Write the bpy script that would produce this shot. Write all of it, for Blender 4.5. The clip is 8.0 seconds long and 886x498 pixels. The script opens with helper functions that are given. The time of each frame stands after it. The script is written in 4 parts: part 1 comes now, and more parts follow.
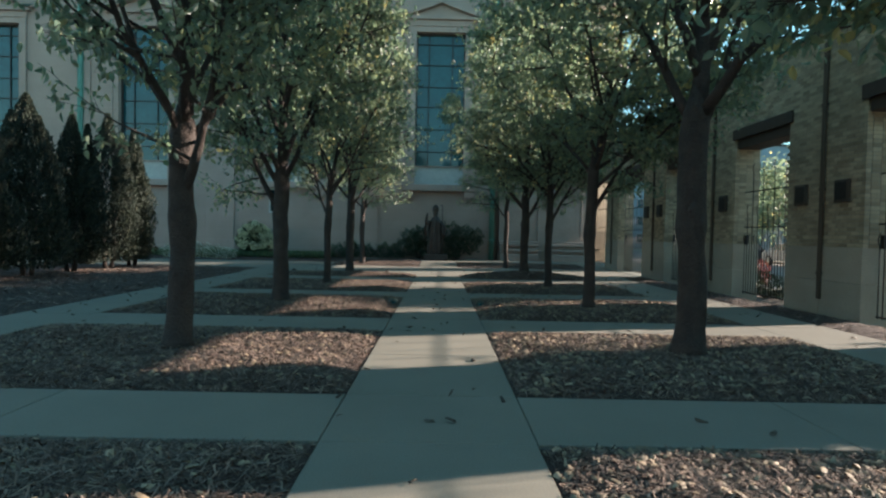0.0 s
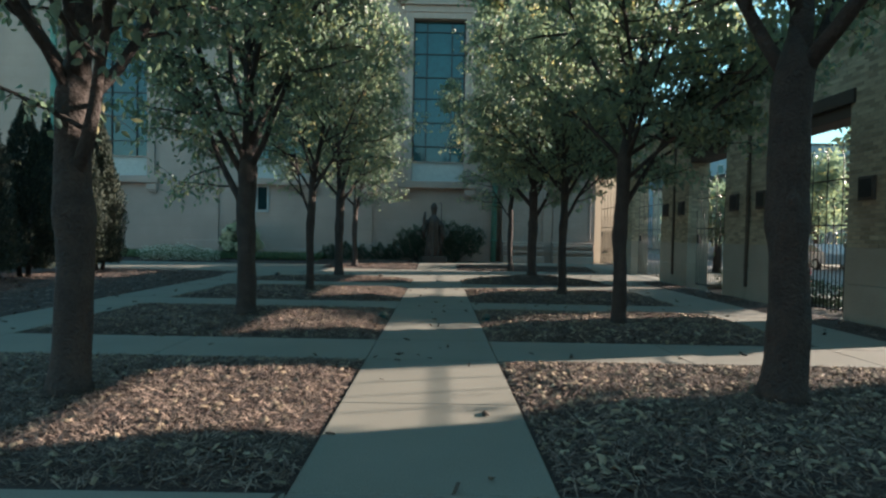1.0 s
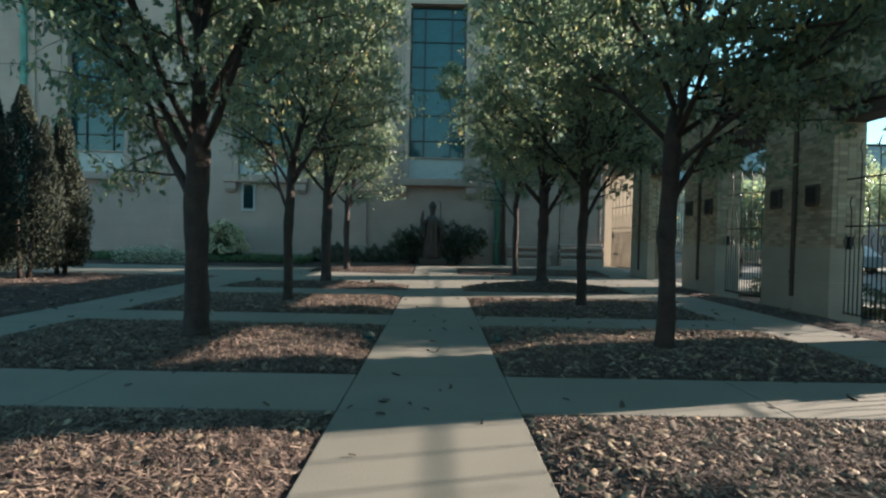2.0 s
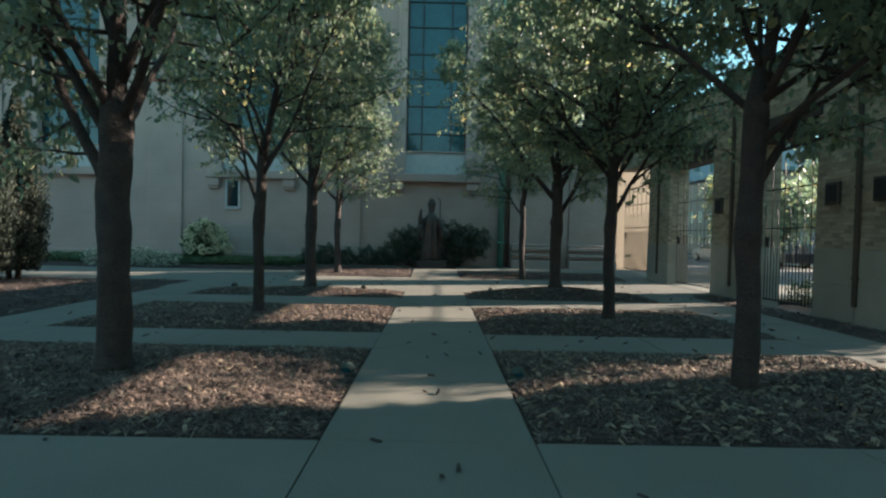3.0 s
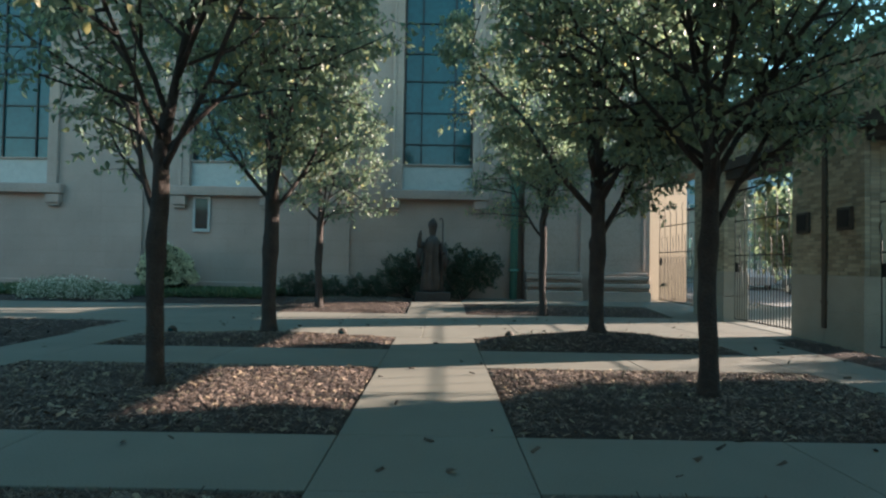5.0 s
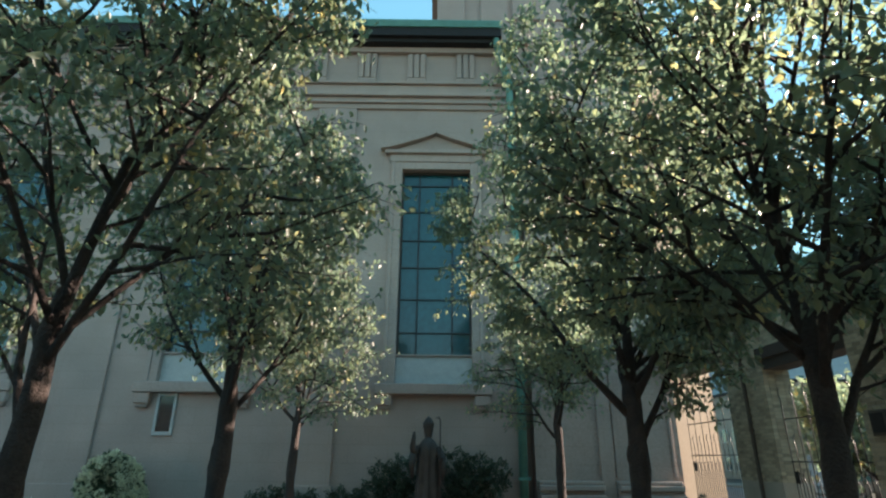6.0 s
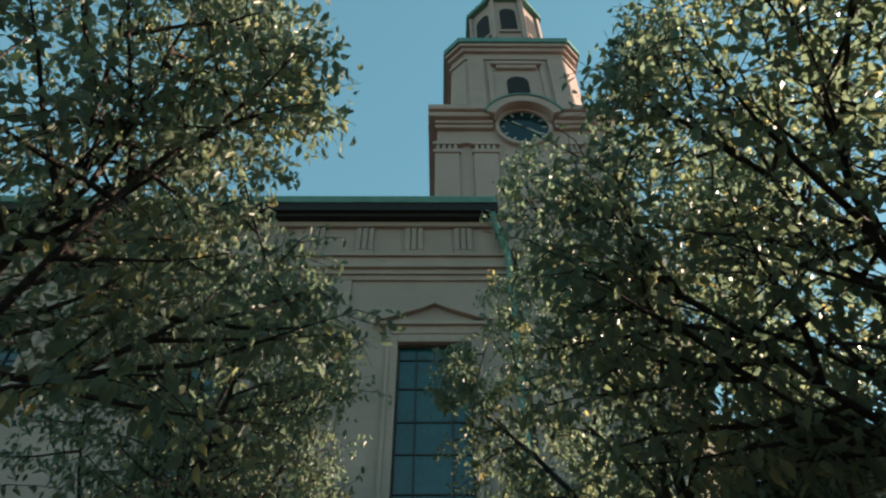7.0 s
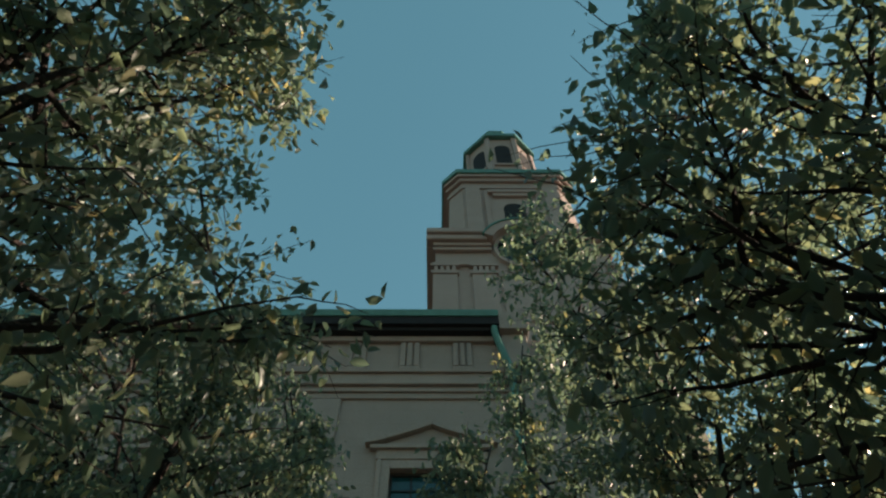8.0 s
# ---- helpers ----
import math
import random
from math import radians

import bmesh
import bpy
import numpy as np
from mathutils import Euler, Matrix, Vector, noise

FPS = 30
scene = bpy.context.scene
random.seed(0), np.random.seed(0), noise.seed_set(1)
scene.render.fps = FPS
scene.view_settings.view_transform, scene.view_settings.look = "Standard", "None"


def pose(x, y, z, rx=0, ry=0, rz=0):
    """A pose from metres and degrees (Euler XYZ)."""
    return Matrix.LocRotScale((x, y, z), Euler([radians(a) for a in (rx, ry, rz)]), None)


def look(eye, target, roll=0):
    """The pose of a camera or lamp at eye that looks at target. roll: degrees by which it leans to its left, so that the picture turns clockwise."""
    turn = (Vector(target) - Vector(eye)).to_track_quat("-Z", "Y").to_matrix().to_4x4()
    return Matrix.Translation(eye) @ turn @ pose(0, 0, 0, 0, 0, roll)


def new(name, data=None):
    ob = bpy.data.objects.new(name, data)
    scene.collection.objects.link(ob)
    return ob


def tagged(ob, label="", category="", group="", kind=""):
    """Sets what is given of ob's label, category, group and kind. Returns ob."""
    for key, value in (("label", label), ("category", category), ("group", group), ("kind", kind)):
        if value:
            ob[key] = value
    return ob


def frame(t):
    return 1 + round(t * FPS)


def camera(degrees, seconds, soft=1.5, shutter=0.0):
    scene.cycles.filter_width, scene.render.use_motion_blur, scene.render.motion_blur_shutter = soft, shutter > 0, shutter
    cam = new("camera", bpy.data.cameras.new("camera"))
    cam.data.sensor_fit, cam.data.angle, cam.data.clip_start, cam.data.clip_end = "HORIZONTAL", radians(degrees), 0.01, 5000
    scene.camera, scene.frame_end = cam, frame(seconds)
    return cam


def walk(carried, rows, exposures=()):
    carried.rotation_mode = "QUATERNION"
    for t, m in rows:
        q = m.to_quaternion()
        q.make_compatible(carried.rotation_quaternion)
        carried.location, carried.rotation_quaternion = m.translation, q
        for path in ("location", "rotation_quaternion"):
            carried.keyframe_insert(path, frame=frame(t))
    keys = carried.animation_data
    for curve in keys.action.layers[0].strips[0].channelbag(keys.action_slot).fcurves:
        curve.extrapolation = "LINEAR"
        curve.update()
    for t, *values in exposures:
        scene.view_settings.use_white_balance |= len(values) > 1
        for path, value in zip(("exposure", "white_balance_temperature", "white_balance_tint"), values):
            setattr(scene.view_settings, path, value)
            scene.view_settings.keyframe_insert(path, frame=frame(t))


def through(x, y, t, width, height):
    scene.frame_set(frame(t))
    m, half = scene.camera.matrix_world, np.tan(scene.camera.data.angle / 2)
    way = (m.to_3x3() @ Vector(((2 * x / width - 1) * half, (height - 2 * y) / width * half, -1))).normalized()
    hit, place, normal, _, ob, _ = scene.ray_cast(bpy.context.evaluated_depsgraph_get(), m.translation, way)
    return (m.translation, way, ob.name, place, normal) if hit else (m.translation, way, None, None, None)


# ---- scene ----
cam = camera(77.3, 8.0, soft=2.3)
PATH = [
    (0.0, (0.308, 1.478, 1.446), (0.319, 3.477, 1.395), 1.15),
    (0.5, (0.308, 2.414, 1.447), (0.322, 4.413, 1.396), 1.15),
    (1.0, (0.312, 3.364, 1.450), (0.327, 5.363, 1.400), 1.1),
    (1.5, (0.308, 4.294, 1.453), (0.325, 6.293, 1.405), 1.1),
    (3.0, (0.289, 7.073, 1.452), (0.312, 9.072, 1.406), 1.2),
    (4.0, (0.285, 8.874, 1.461), (0.309, 10.874, 1.413), 1.2),
    (4.2, (0.290, 9.226, 1.464), (0.311, 11.226, 1.420), 1.15),
    (5.3, (0.355, 11.044, 1.545), (0.360, 13.036, 1.724), 1.0),
    (5.5, (0.350, 11.397, 1.635), (0.358, 13.371, 1.952), 0.95),
    (6.0, (0.335, 12.242, 1.796), (0.346, 14.112, 2.505), 0.5),
    (6.5, (0.340, 13.028, 1.913), (0.348, 14.740, 2.947), 0.1),
    (7.0, (0.335, 13.813, 2.026), (0.348, 15.345, 3.313), -0.25),
    (7.5, (0.346, 14.586, 2.085), (0.361, 15.930, 3.566), -0.4),
    (8.0, (0.357, 15.314, 2.104), (0.375, 16.481, 3.729), -0.55),
]
walk(cam, [(t, look(eye, target, roll)) for t, eye, target, roll in PATH], [(0.0, 2.15, 6700, 14), (4.2, 2.26, 6700, 13), (5.4, 2.36, 6800, 18), (6.0, 2.34, 7050, 20), (6.5, 1.92, 7350, 20), (7.2, 1.38, 7650, 20), (8.0, 1.0, 7650, 17)])

# ---- sky and sun ----
SUN_EL, SUN_AZ = 18.2, (1.0, 0.258)
world = bpy.data.worlds.new("sky")
scene.world = world
world.use_nodes = True
wn = world.node_tree.nodes
sky = wn.new("ShaderNodeTexSky")
sky.sky_type = "NISHITA"
sky.sun_disc = False
sky.sun_elevation = radians(SUN_EL)
sky.sun_rotation = math.atan2(SUN_AZ[0], SUN_AZ[1])
sky.air_density, sky.dust_density, sky.ozone_density = 1.0, 0.05, 1.0
teal = wn.new("ShaderNodeMixRGB")
teal.blend_type, teal.inputs[0].default_value, teal.inputs[2].default_value = "MULTIPLY", 1.0, (0.80, 1.06, 0.91, 1)
even = wn.new("ShaderNodeMixRGB")  # an even blue mixed over the sky to dull its bright horizon
even.inputs[0].default_value, even.inputs[2].default_value = 0.66, (0.29, 0.92, 1.53, 1)
world.node_tree.links.new(sky.outputs[0], even.inputs[1])
world.node_tree.links.new(even.outputs[0], teal.inputs[1])
world.node_tree.links.new(teal.outputs[0], wn["Background"].inputs[0])
wn["Background"].inputs[1].default_value = 0.13
lamp = bpy.data.lights.new("sun", "SUN")
lamp.energy, lamp.angle, lamp.color = 4.3, radians(0.6), (1.0, 0.88, 0.75)
sun = new("sun", lamp)
az = math.hypot(*SUN_AZ)
sun.matrix_world = look((SUN_AZ[0] / az * 60, SUN_AZ[1] / az * 60, 60 * math.tan(radians(SUN_EL))), (0, 0, 0))

# ---- materials ----
def material(name, colour, rough=0.8, second=None, scale=4.0, fine=60.0, bump=0.3, metal=0.0, island=0.0, thing=0.0, stain=0.25, dist=0.01, blocks=None):
    """A surface in two tones: broad stains at one scale, grain and relief at another."""
    m = bpy.data.materials.new(name)
    m.use_nodes = True
    n, l = m.node_tree.nodes, m.node_tree.links
    b = n["Principled BSDF"]
    b.inputs["Roughness"].default_value, b.inputs["Metallic"].default_value = rough, metal
    second = second or tuple(c * 0.65 for c in colour)
    co = n.new("ShaderNodeTexCoord")
    t1, t2 = n.new("ShaderNodeTexNoise"), n.new("ShaderNodeTexNoise")
    t1.inputs["Scale"].default_value, t1.inputs["Detail"].default_value = scale, 5
    t2.inputs["Scale"].default_value, t2.inputs["Detail"].default_value = fine, 4
    geo = n.new("ShaderNodeNewGeometry")
    for t in (t1, t2):
        l.new(geo.outputs["Position"], t.inputs["Vector"])
    r1 = n.new("ShaderNodeValToRGB")
    r1.color_ramp.elements[0].position, r1.color_ramp.elements[1].position = 0.5 - stain, 0.5 + stain
    r1.color_ramp.elements[0].color, r1.color_ramp.elements[1].color = (*second, 1), (*colour, 1)
    l.new(t1.outputs[0], r1.inputs[0])
    mul = n.new("ShaderNodeMixRGB")
    mul.blend_type, mul.inputs[0].default_value = "MULTIPLY", 0.5
    r2 = n.new("ShaderNodeValToRGB")
    r2.color_ramp.elements[0].position, r2.color_ramp.elements[1].position = 0.3, 0.65
    r2.color_ramp.elements[0].color = (0.45, 0.45, 0.45, 1)
    l.new(t2.outputs[0], r2.inputs[0])
    l.new(r1.outputs[0], mul.inputs[1])
    l.new(r2.outputs[0], mul.inputs[2])
    out = mul.outputs[0]
    if blocks:  # faint ashlar joints
        sep, com, br = n.new("ShaderNodeSeparateXYZ"), n.new("ShaderNodeCombineXYZ"), n.new("ShaderNodeTexBrick")
        l.new(geo.outputs["Position"], sep.inputs[0])
        l.new(sep.outputs[0], com.inputs[0])
        l.new(sep.outputs[2], com.inputs[1])
        l.new(com.outputs[0], br.inputs["Vector"])
        br.inputs["Scale"].default_value, br.inputs["Brick Width"].default_value, br.inputs["Row Height"].default_value, br.inputs["Mortar Size"].default_value = 1.0, blocks[0], blocks[1], 0.012
        br.inputs["Color1"].default_value, br.inputs["Color2"].default_value, br.inputs["Mortar"].default_value = (1, 1, 1, 1), (0.9, 0.89, 0.88, 1), (0.72, 0.7, 0.68, 1)
        ash = n.new("ShaderNodeMixRGB")
        ash.blend_type, ash.inputs[0].default_value = "MULTIPLY", 0.38
        l.new(out, ash.inputs[1])
        l.new(br.outputs[0], ash.inputs[2])
        out = ash.outputs[0]
    if island or thing:
        hsv = n.new("ShaderNodeHueSaturation")
        mp = n.new("ShaderNodeMapRange")
        amount = island or thing
        mp.inputs[3].default_value, mp.inputs[4].default_value = 1 - amount, 1 + amount
        source = geo.outputs["Random Per Island"] if island else n.new("ShaderNodeObjectInfo").outputs["Random"]
        l.new(source, mp.inputs[0])
        l.new(mp.outputs[0], hsv.inputs["Value"])
        l.new(out, hsv.inputs["Color"])
        out = hsv.outputs[0]
    l.new(out, b.inputs["Base Color"])
    bp = n.new("ShaderNodeBump")
    bp.inputs["Strength"].default_value, bp.inputs["Distance"].default_value = bump, dist
    l.new(t2.outputs[0], bp.inputs["Height"])
    l.new(bp.outputs[0], b.inputs["Normal"])
    return m


def leaf_material(name, stops, through=0.47, rough=0.45, sprays=False):
    """Leaves: colour by leaf, some light passing through."""
    m = bpy.data.materials.new(name)
    m.use_nodes = True
    n, l = m.node_tree.nodes, m.node_tree.links
    b = n["Principled BSDF"]
    b.inputs["Roughness"].default_value = rough
    geo = n.new("ShaderNodeNewGeometry")
    ramp = n.new("ShaderNodeValToRGB")
    e = ramp.color_ramp.elements
    while len(e) < len(stops):
        e.new(0.5)
    for k, (p, c) in enumerate(stops):
        e[k].position, e[k].color = p, (*c, 1)
    l.new(geo.outputs["Random Per Island"], ramp.inputs[0])
    if sprays:  # whole sprays of leaves turn yellow together
        patch, rise, least, add = n.new("ShaderNodeTexNoise"), n.new("ShaderNodeMapRange"), n.new("ShaderNodeMath"), n.new("ShaderNodeMath")
        patch.inputs["Scale"].default_value, patch.inputs["Detail"].default_value = 1.3, 2
        l.new(geo.outputs["Position"], patch.inputs["Vector"])
        l.new(patch.outputs[0], rise.inputs[0])
        rise.inputs[1].default_value, rise.inputs[2].default_value, rise.inputs[4].default_value = 0.57, 0.72, 0.48
        least.operation, least.inputs[1].default_value = "MULTIPLY", 0.92
        l.new(geo.outputs["Random Per Island"], least.inputs[0])
        l.new(least.outputs[0], add.inputs[0])
        l.new(rise.outputs[0], add.inputs[1])
        l.new(add.outputs[0], ramp.inputs[0])
    tr = n.new("ShaderNodeBsdfTranslucent")
    gain = n.new("ShaderNodeMixRGB")
    gain.blend_type, gain.inputs[0].default_value, gain.inputs[2].default_value = "MULTIPLY", 1.0, (1.4, 1.45, 1.15, 1)
    l.new(ramp.outputs[0], b.inputs["Base Color"])
    l.new(ramp.outputs[0], gain.inputs[1])
    l.new(gain.outputs[0], tr.inputs[0])
    mix = n.new("ShaderNodeMixShader")
    mix.inputs[0].default_value = through
    l.new(b.outputs[0], mix.inputs[1])
    l.new(tr.outputs[0], mix.inputs[2])
    l.new(mix.outputs[0], n["Material Output"].inputs[0])
    return m


M_CONCRETE = material("concrete", (0.2, 0.187, 0.155), 0.85, (0.156, 0.147, 0.122), 0.9, 90, 0.12, stain=0.3, dist=0.004)
M_SOIL = material("soil", (0.09, 0.07, 0.055), 0.95, (0.05, 0.04, 0.035), 3, 40, 0.6)
M_MULCH = material("mulch_bed", (0.07, 0.043, 0.036), 0.95, (0.035, 0.021, 0.019), 2.5, 45, 1.0, dist=0.03)
M_CHIP = material("wood_chips", (0.25, 0.18, 0.14), 0.9, (0.06, 0.038, 0.034), 6, 120, 0.3, island=0.7)
M_DRY = material("dry_leaves", (0.27, 0.205, 0.14), 0.7, (0.19, 0.135, 0.085), 8, 90, 0.3, island=0.6)
M_BARK = material("bark", (0.07, 0.052, 0.045), 0.95, (0.034, 0.027, 0.025), 5, 38, 1.0, dist=0.03)
M_LIME = material("limestone", (0.45, 0.345, 0.298), 0.9, (0.32, 0.255, 0.225), 0.55, 30, 0.12, stain=0.28, blocks=(1.25, 0.55))
M_LIME2 = material("tower_stone", (0.49, 0.37, 0.325), 0.9, (0.41, 0.305, 0.27), 0.4, 20, 0.12, stain=0.3, blocks=(1.4, 0.7))
M_BASE = material("base_stone", (0.38, 0.34, 0.28), 0.9, (0.30, 0.27, 0.225), 1.5, 50, 0.2, thing=0.08)
M_BRICK = material("buff_brick", (0.40, 0.335, 0.235), 0.9, (0.28, 0.235, 0.165), 2.0, 70, 0.4, thing=0.3)
M_BRICKS = material("buff_brick_joined", (0.40, 0.335, 0.235), 0.9, (0.28, 0.235, 0.165), 2.0, 70, 0.4, island=0.3)
M_MORTAR = material("mortar", (0.30, 0.27, 0.22), 0.95, (0.22, 0.2, 0.17), 5, 120, 0.3)
M_COPPER = material("verdigris_copper", (0.10, 0.30, 0.25), 0.65, (0.07, 0.20, 0.17), 2, 30, 0.15)
M_STEEL = material("dark_lintel", (0.045, 0.032, 0.026), 0.7, (0.03, 0.022, 0.018), 3, 60, 0.3)
M_IRON = material("black_iron", (0.022, 0.022, 0.024), 0.5, (0.012, 0.012, 0.013), 8, 90, 0.15, metal=0.3)
M_PIPE = material("brown_pipe", (0.085, 0.06, 0.04), 0.7, (0.055, 0.04, 0.03), 3, 50, 0.2)
M_PLAQUE = material("dark_bronze", (0.095, 0.078, 0.064), 0.6, (0.06, 0.05, 0.042), 10, 60, 0.3, metal=0.2)
M_BRONZE = material("statue_bronze", (0.085, 0.066, 0.058), 0.55, (0.035, 0.03, 0.028), 4, 30, 0.2, metal=0.3)
M_GRANITE = material("dark_granite", (0.04, 0.036, 0.034), 0.6, (0.025, 0.023, 0.022), 15, 120, 0.1)
M_ASPHALT = material("pale_asphalt", (0.15, 0.15, 0.15), 0.9, (0.11, 0.11, 0.11), 1, 90, 0.3)
M_DARK = material("near_black", (0.02, 0.02, 0.022), 0.9)
M_FRAMEW = material("pale_frame", (0.45, 0.47, 0.45), 0.6, (0.36, 0.38, 0.37), 4, 40, 0.1)
M_LEAF = leaf_material("pear_leaves", [(0.0, (0.12, 0.17, 0.145)), (0.55, (0.165, 0.218, 0.165)), (0.88, (0.215, 0.25, 0.165)), (0.95, (0.36, 0.32, 0.18)), (1.0, (0.5, 0.42, 0.22))], 0.55, 0.36, sprays=True)
M_CEDAR = leaf_material("cedar_sprays", [(0.0, (0.016, 0.025, 0.02)), (0.7, (0.026, 0.038, 0.027)), (0.93, (0.04, 0.05, 0.03)), (1.0, (0.09, 0.075, 0.045))], 0.12, 0.8)
M_SHRUB = leaf_material("dark_shrub", [(0.0, (0.028, 0.05, 0.034)), (1.0, (0.055, 0.085, 0.05))], 0.2, 0.5)
M_HYDRA = leaf_material("broad_green_leaves", [(0.0, (0.035, 0.06, 0.035)), (1.0, (0.08, 0.115, 0.06))], 0.25, 0.5)
M_YELLOW = leaf_material("cream_petals", [(0.0, (0.45, 0.43, 0.31)), (0.6, (0.66, 0.63, 0.48)), (1.0, (0.82, 0.79, 0.64))], 0.3, 0.6)
M_GRASS = leaf_material("ground_plants", [(0.0, (0.05, 0.10, 0.055)), (0.8, (0.09, 0.15, 0.075)), (1.0, (0.17, 0.21, 0.11))], 0.25, 0.5)
M_WHITE = leaf_material("white_flowers", [(0.0, (0.06, 0.11, 0.06)), (0.45, (0.12, 0.17, 0.10)), (0.55, (0.5, 0.52, 0.45)), (1.0, (0.8, 0.8, 0.72))], 0.2, 0.6)


def glass_material(name, tint, ior=2.3):
    m = material(name, tint, 0.06, tuple(c * 0.6 for c in tint), 1.2, 6, 0.05, stain=0.3, dist=0.004)
    b = m.node_tree.nodes["Principled BSDF"]
    b.inputs["IOR"].default_value = ior
    return m


# The teal base colour stands in for sky reflected in the panes.
M_GLASS = glass_material("window_glass", (0.010, 0.092, 0.11), 1.55)

M_GLASS2 = glass_material("dark_small_glass", (0.008, 0.035, 0.04), 1.4)


# ---- mesh helpers ----
class Acc:
    """Collects vertices and faces for one mesh."""

    def __init__(self):
        self.v, self.f = [], []

    def box(self, a, b):
        (x0, y0, z0), (x1, y1, z1) = a, b
        o = len(self.v)
        self.v += [(x0, y0, z0), (x1, y0, z0), (x1, y1, z0), (x0, y1, z0), (x0, y0, z1), (x1, y0, z1), (x1, y1, z1), (x0, y1, z1)]
        self.f += [tuple(o + i for i in q) for q in ((0, 3, 2, 1), (4, 5, 6, 7), (0, 1, 5, 4), (1, 2, 6, 5), (2, 3, 7, 6), (3, 0, 4, 7))]
        return self

    def tube(self, pts, radii, sides=7, cap=True):
        pts, radii = [Vector([float(c) for c in p]) for p in pts], [float(r) for r in radii]
        o, ref = len(self.v), Vector((0.3, 0.9, 0.1))
        for k, p in enumerate(pts):
            d = (pts[min(k + 1, len(pts) - 1)] - pts[max(k - 1, 0)]).normalized()
            u = d.cross(ref)
            if u.length < 0.05:
                u = d.cross(Vector((1, 0, 0)))
            u.normalize()
            w = d.cross(u)
            for s in range(sides):
                a = 2 * math.pi * s / sides
                self.v.append(tuple(p + radii[k] * (math.cos(a) * u + math.sin(a) * w)))
        for k in range(len(pts) - 1):
            for s in range(sides):
                a, b = o + k * sides + s, o + k * sides + (s + 1) % sides
                self.f.append((a, b, b + sides, a + sides))
        if cap:
            self.f.append(tuple(o + s for s in range(sides))[::-1])
            self.f.append(tuple(o + (len(pts) - 1) * sides + s for s in range(sides)))
        return self

    def prism(self, outline, axis, lo, hi):
        """An outline in the two other axes, drawn out along an axis."""
        o, n = len(self.v), len(outline)
        for h in (lo, hi):
            for a, b in outline:
                self.v.append({"x": (h, a, b), "y": (a, h, b), "z": (a, b, h)}[axis])
        self.f += [tuple(o + i for i in range(n)), tuple(o + n + i for i in range(n))[::-1]]
        self.f += [(o + i, o + n + i, o + n + (i + 1) % n, o + (i + 1) % n) for i in range(n)]
        return self

    def lathe(self, centre, profile, sides=16, turn=0.0, squash=1.0):
        o = len(self.v)
        for r, z in profile:
            for s in range(sides):
                a = 2 * math.pi * s / sides + turn
                self.v.append((centre[0] + r * math.cos(a), centre[1] + squash * r * math.sin(a), centre[2] + z))
        for k in range(len(profile) - 1):
            for s in range(sides):
                a, b = o + k * sides + s, o + k * sides + (s + 1) % sides
                self.f.append((a, b, b + sides, a + sides))
        self.f.append(tuple(o + s for s in range(sides))[::-1])
        self.f.append(tuple(o + (len(profile) - 1) * sides + s for s in range(sides)))
        return self

    def mesh(self, name, mat, smooth=False, fix=True, bevel=0.0):
        me = bpy.data.meshes.new(name)
        me.from_pydata(self.v, [], self.f)
        if fix or bevel:
            bm = bmesh.new()
            bm.from_mesh(me)
            bmesh.ops.recalc_face_normals(bm, faces=bm.faces)
            if bevel:
                bmesh.ops.bevel(bm, geom=bm.edges[:], offset=bevel, segments=1, affect="EDGES", clamp_overlap=True)
            bm.to_mesh(me)
            bm.free()
        me.materials.append(mat)
        if smooth:
            me.shade_smooth()
        return me


def part(name, acc, mat, parent=None, label="", smooth=False, bevel=0.0, at=None):
    ob = new(name, acc.mesh(name, mat, smooth, True, bevel) if isinstance(acc, Acc) else acc)
    if parent:
        ob.parent = parent
    if label:
        ob["label"] = label
    if at is not None:
        ob.matrix_basis = at
    return ob


def empty(name, at, label, category, group="", kind=""):
    ob = new(name)
    ob.empty_display_size = 0.2
    ob.matrix_basis = at if isinstance(at, Matrix) else Matrix.Translation(at)
    return tagged(ob, label, category, group, kind)


def loose_faces(name, verts, quads, mat):
    """A mesh of many small quads from arrays."""
    me = bpy.data.meshes.new(name)
    nv, nf = len(verts), len(quads)
    me.vertices.add(nv)
    me.vertices.foreach_set("co", np.asarray(verts, np.float32).ravel())
    k = quads.shape[1]
    me.loops.add(nf * k)
    me.loops.foreach_set("vertex_index", quads.astype(np.int32).ravel())
    me.polygons.add(nf)
    me.polygons.foreach_set("loop_start", np.arange(0, nf * k, k, dtype=np.int32))
    me.update(calc_edges=True)
    me.materials.append(mat)
    return me


def unit(a):
    return a / np.maximum(np.linalg.norm(a, axis=-1, keepdims=True), 1e-9)


def leaf_mesh(name, pos, along, side, length, width, mat, fold=0.25):
    """Pointed leaves folded on the midrib: two triangles each."""
    along, side = unit(along), side - along * 0
    side = unit(side - unit(along) * (side * unit(along)).sum(-1, keepdims=True))
    up = np.cross(along, side)
    length, width = length[:, None], width[:, None]
    base, tip = pos, pos + along * length
    mid = pos + along * length * 0.42 + up * width * fold
    v = np.stack([base, mid + side * width * 0.5, tip, mid - side * width * 0.5], 1).reshape(-1, 3)
    o = np.arange(len(pos))[:, None] * 4
    q = np.stack([o + [0, 1, 2], o + [0, 2, 3]], 1).reshape(-1, 3)
    return loose_faces(name, v, q, mat)


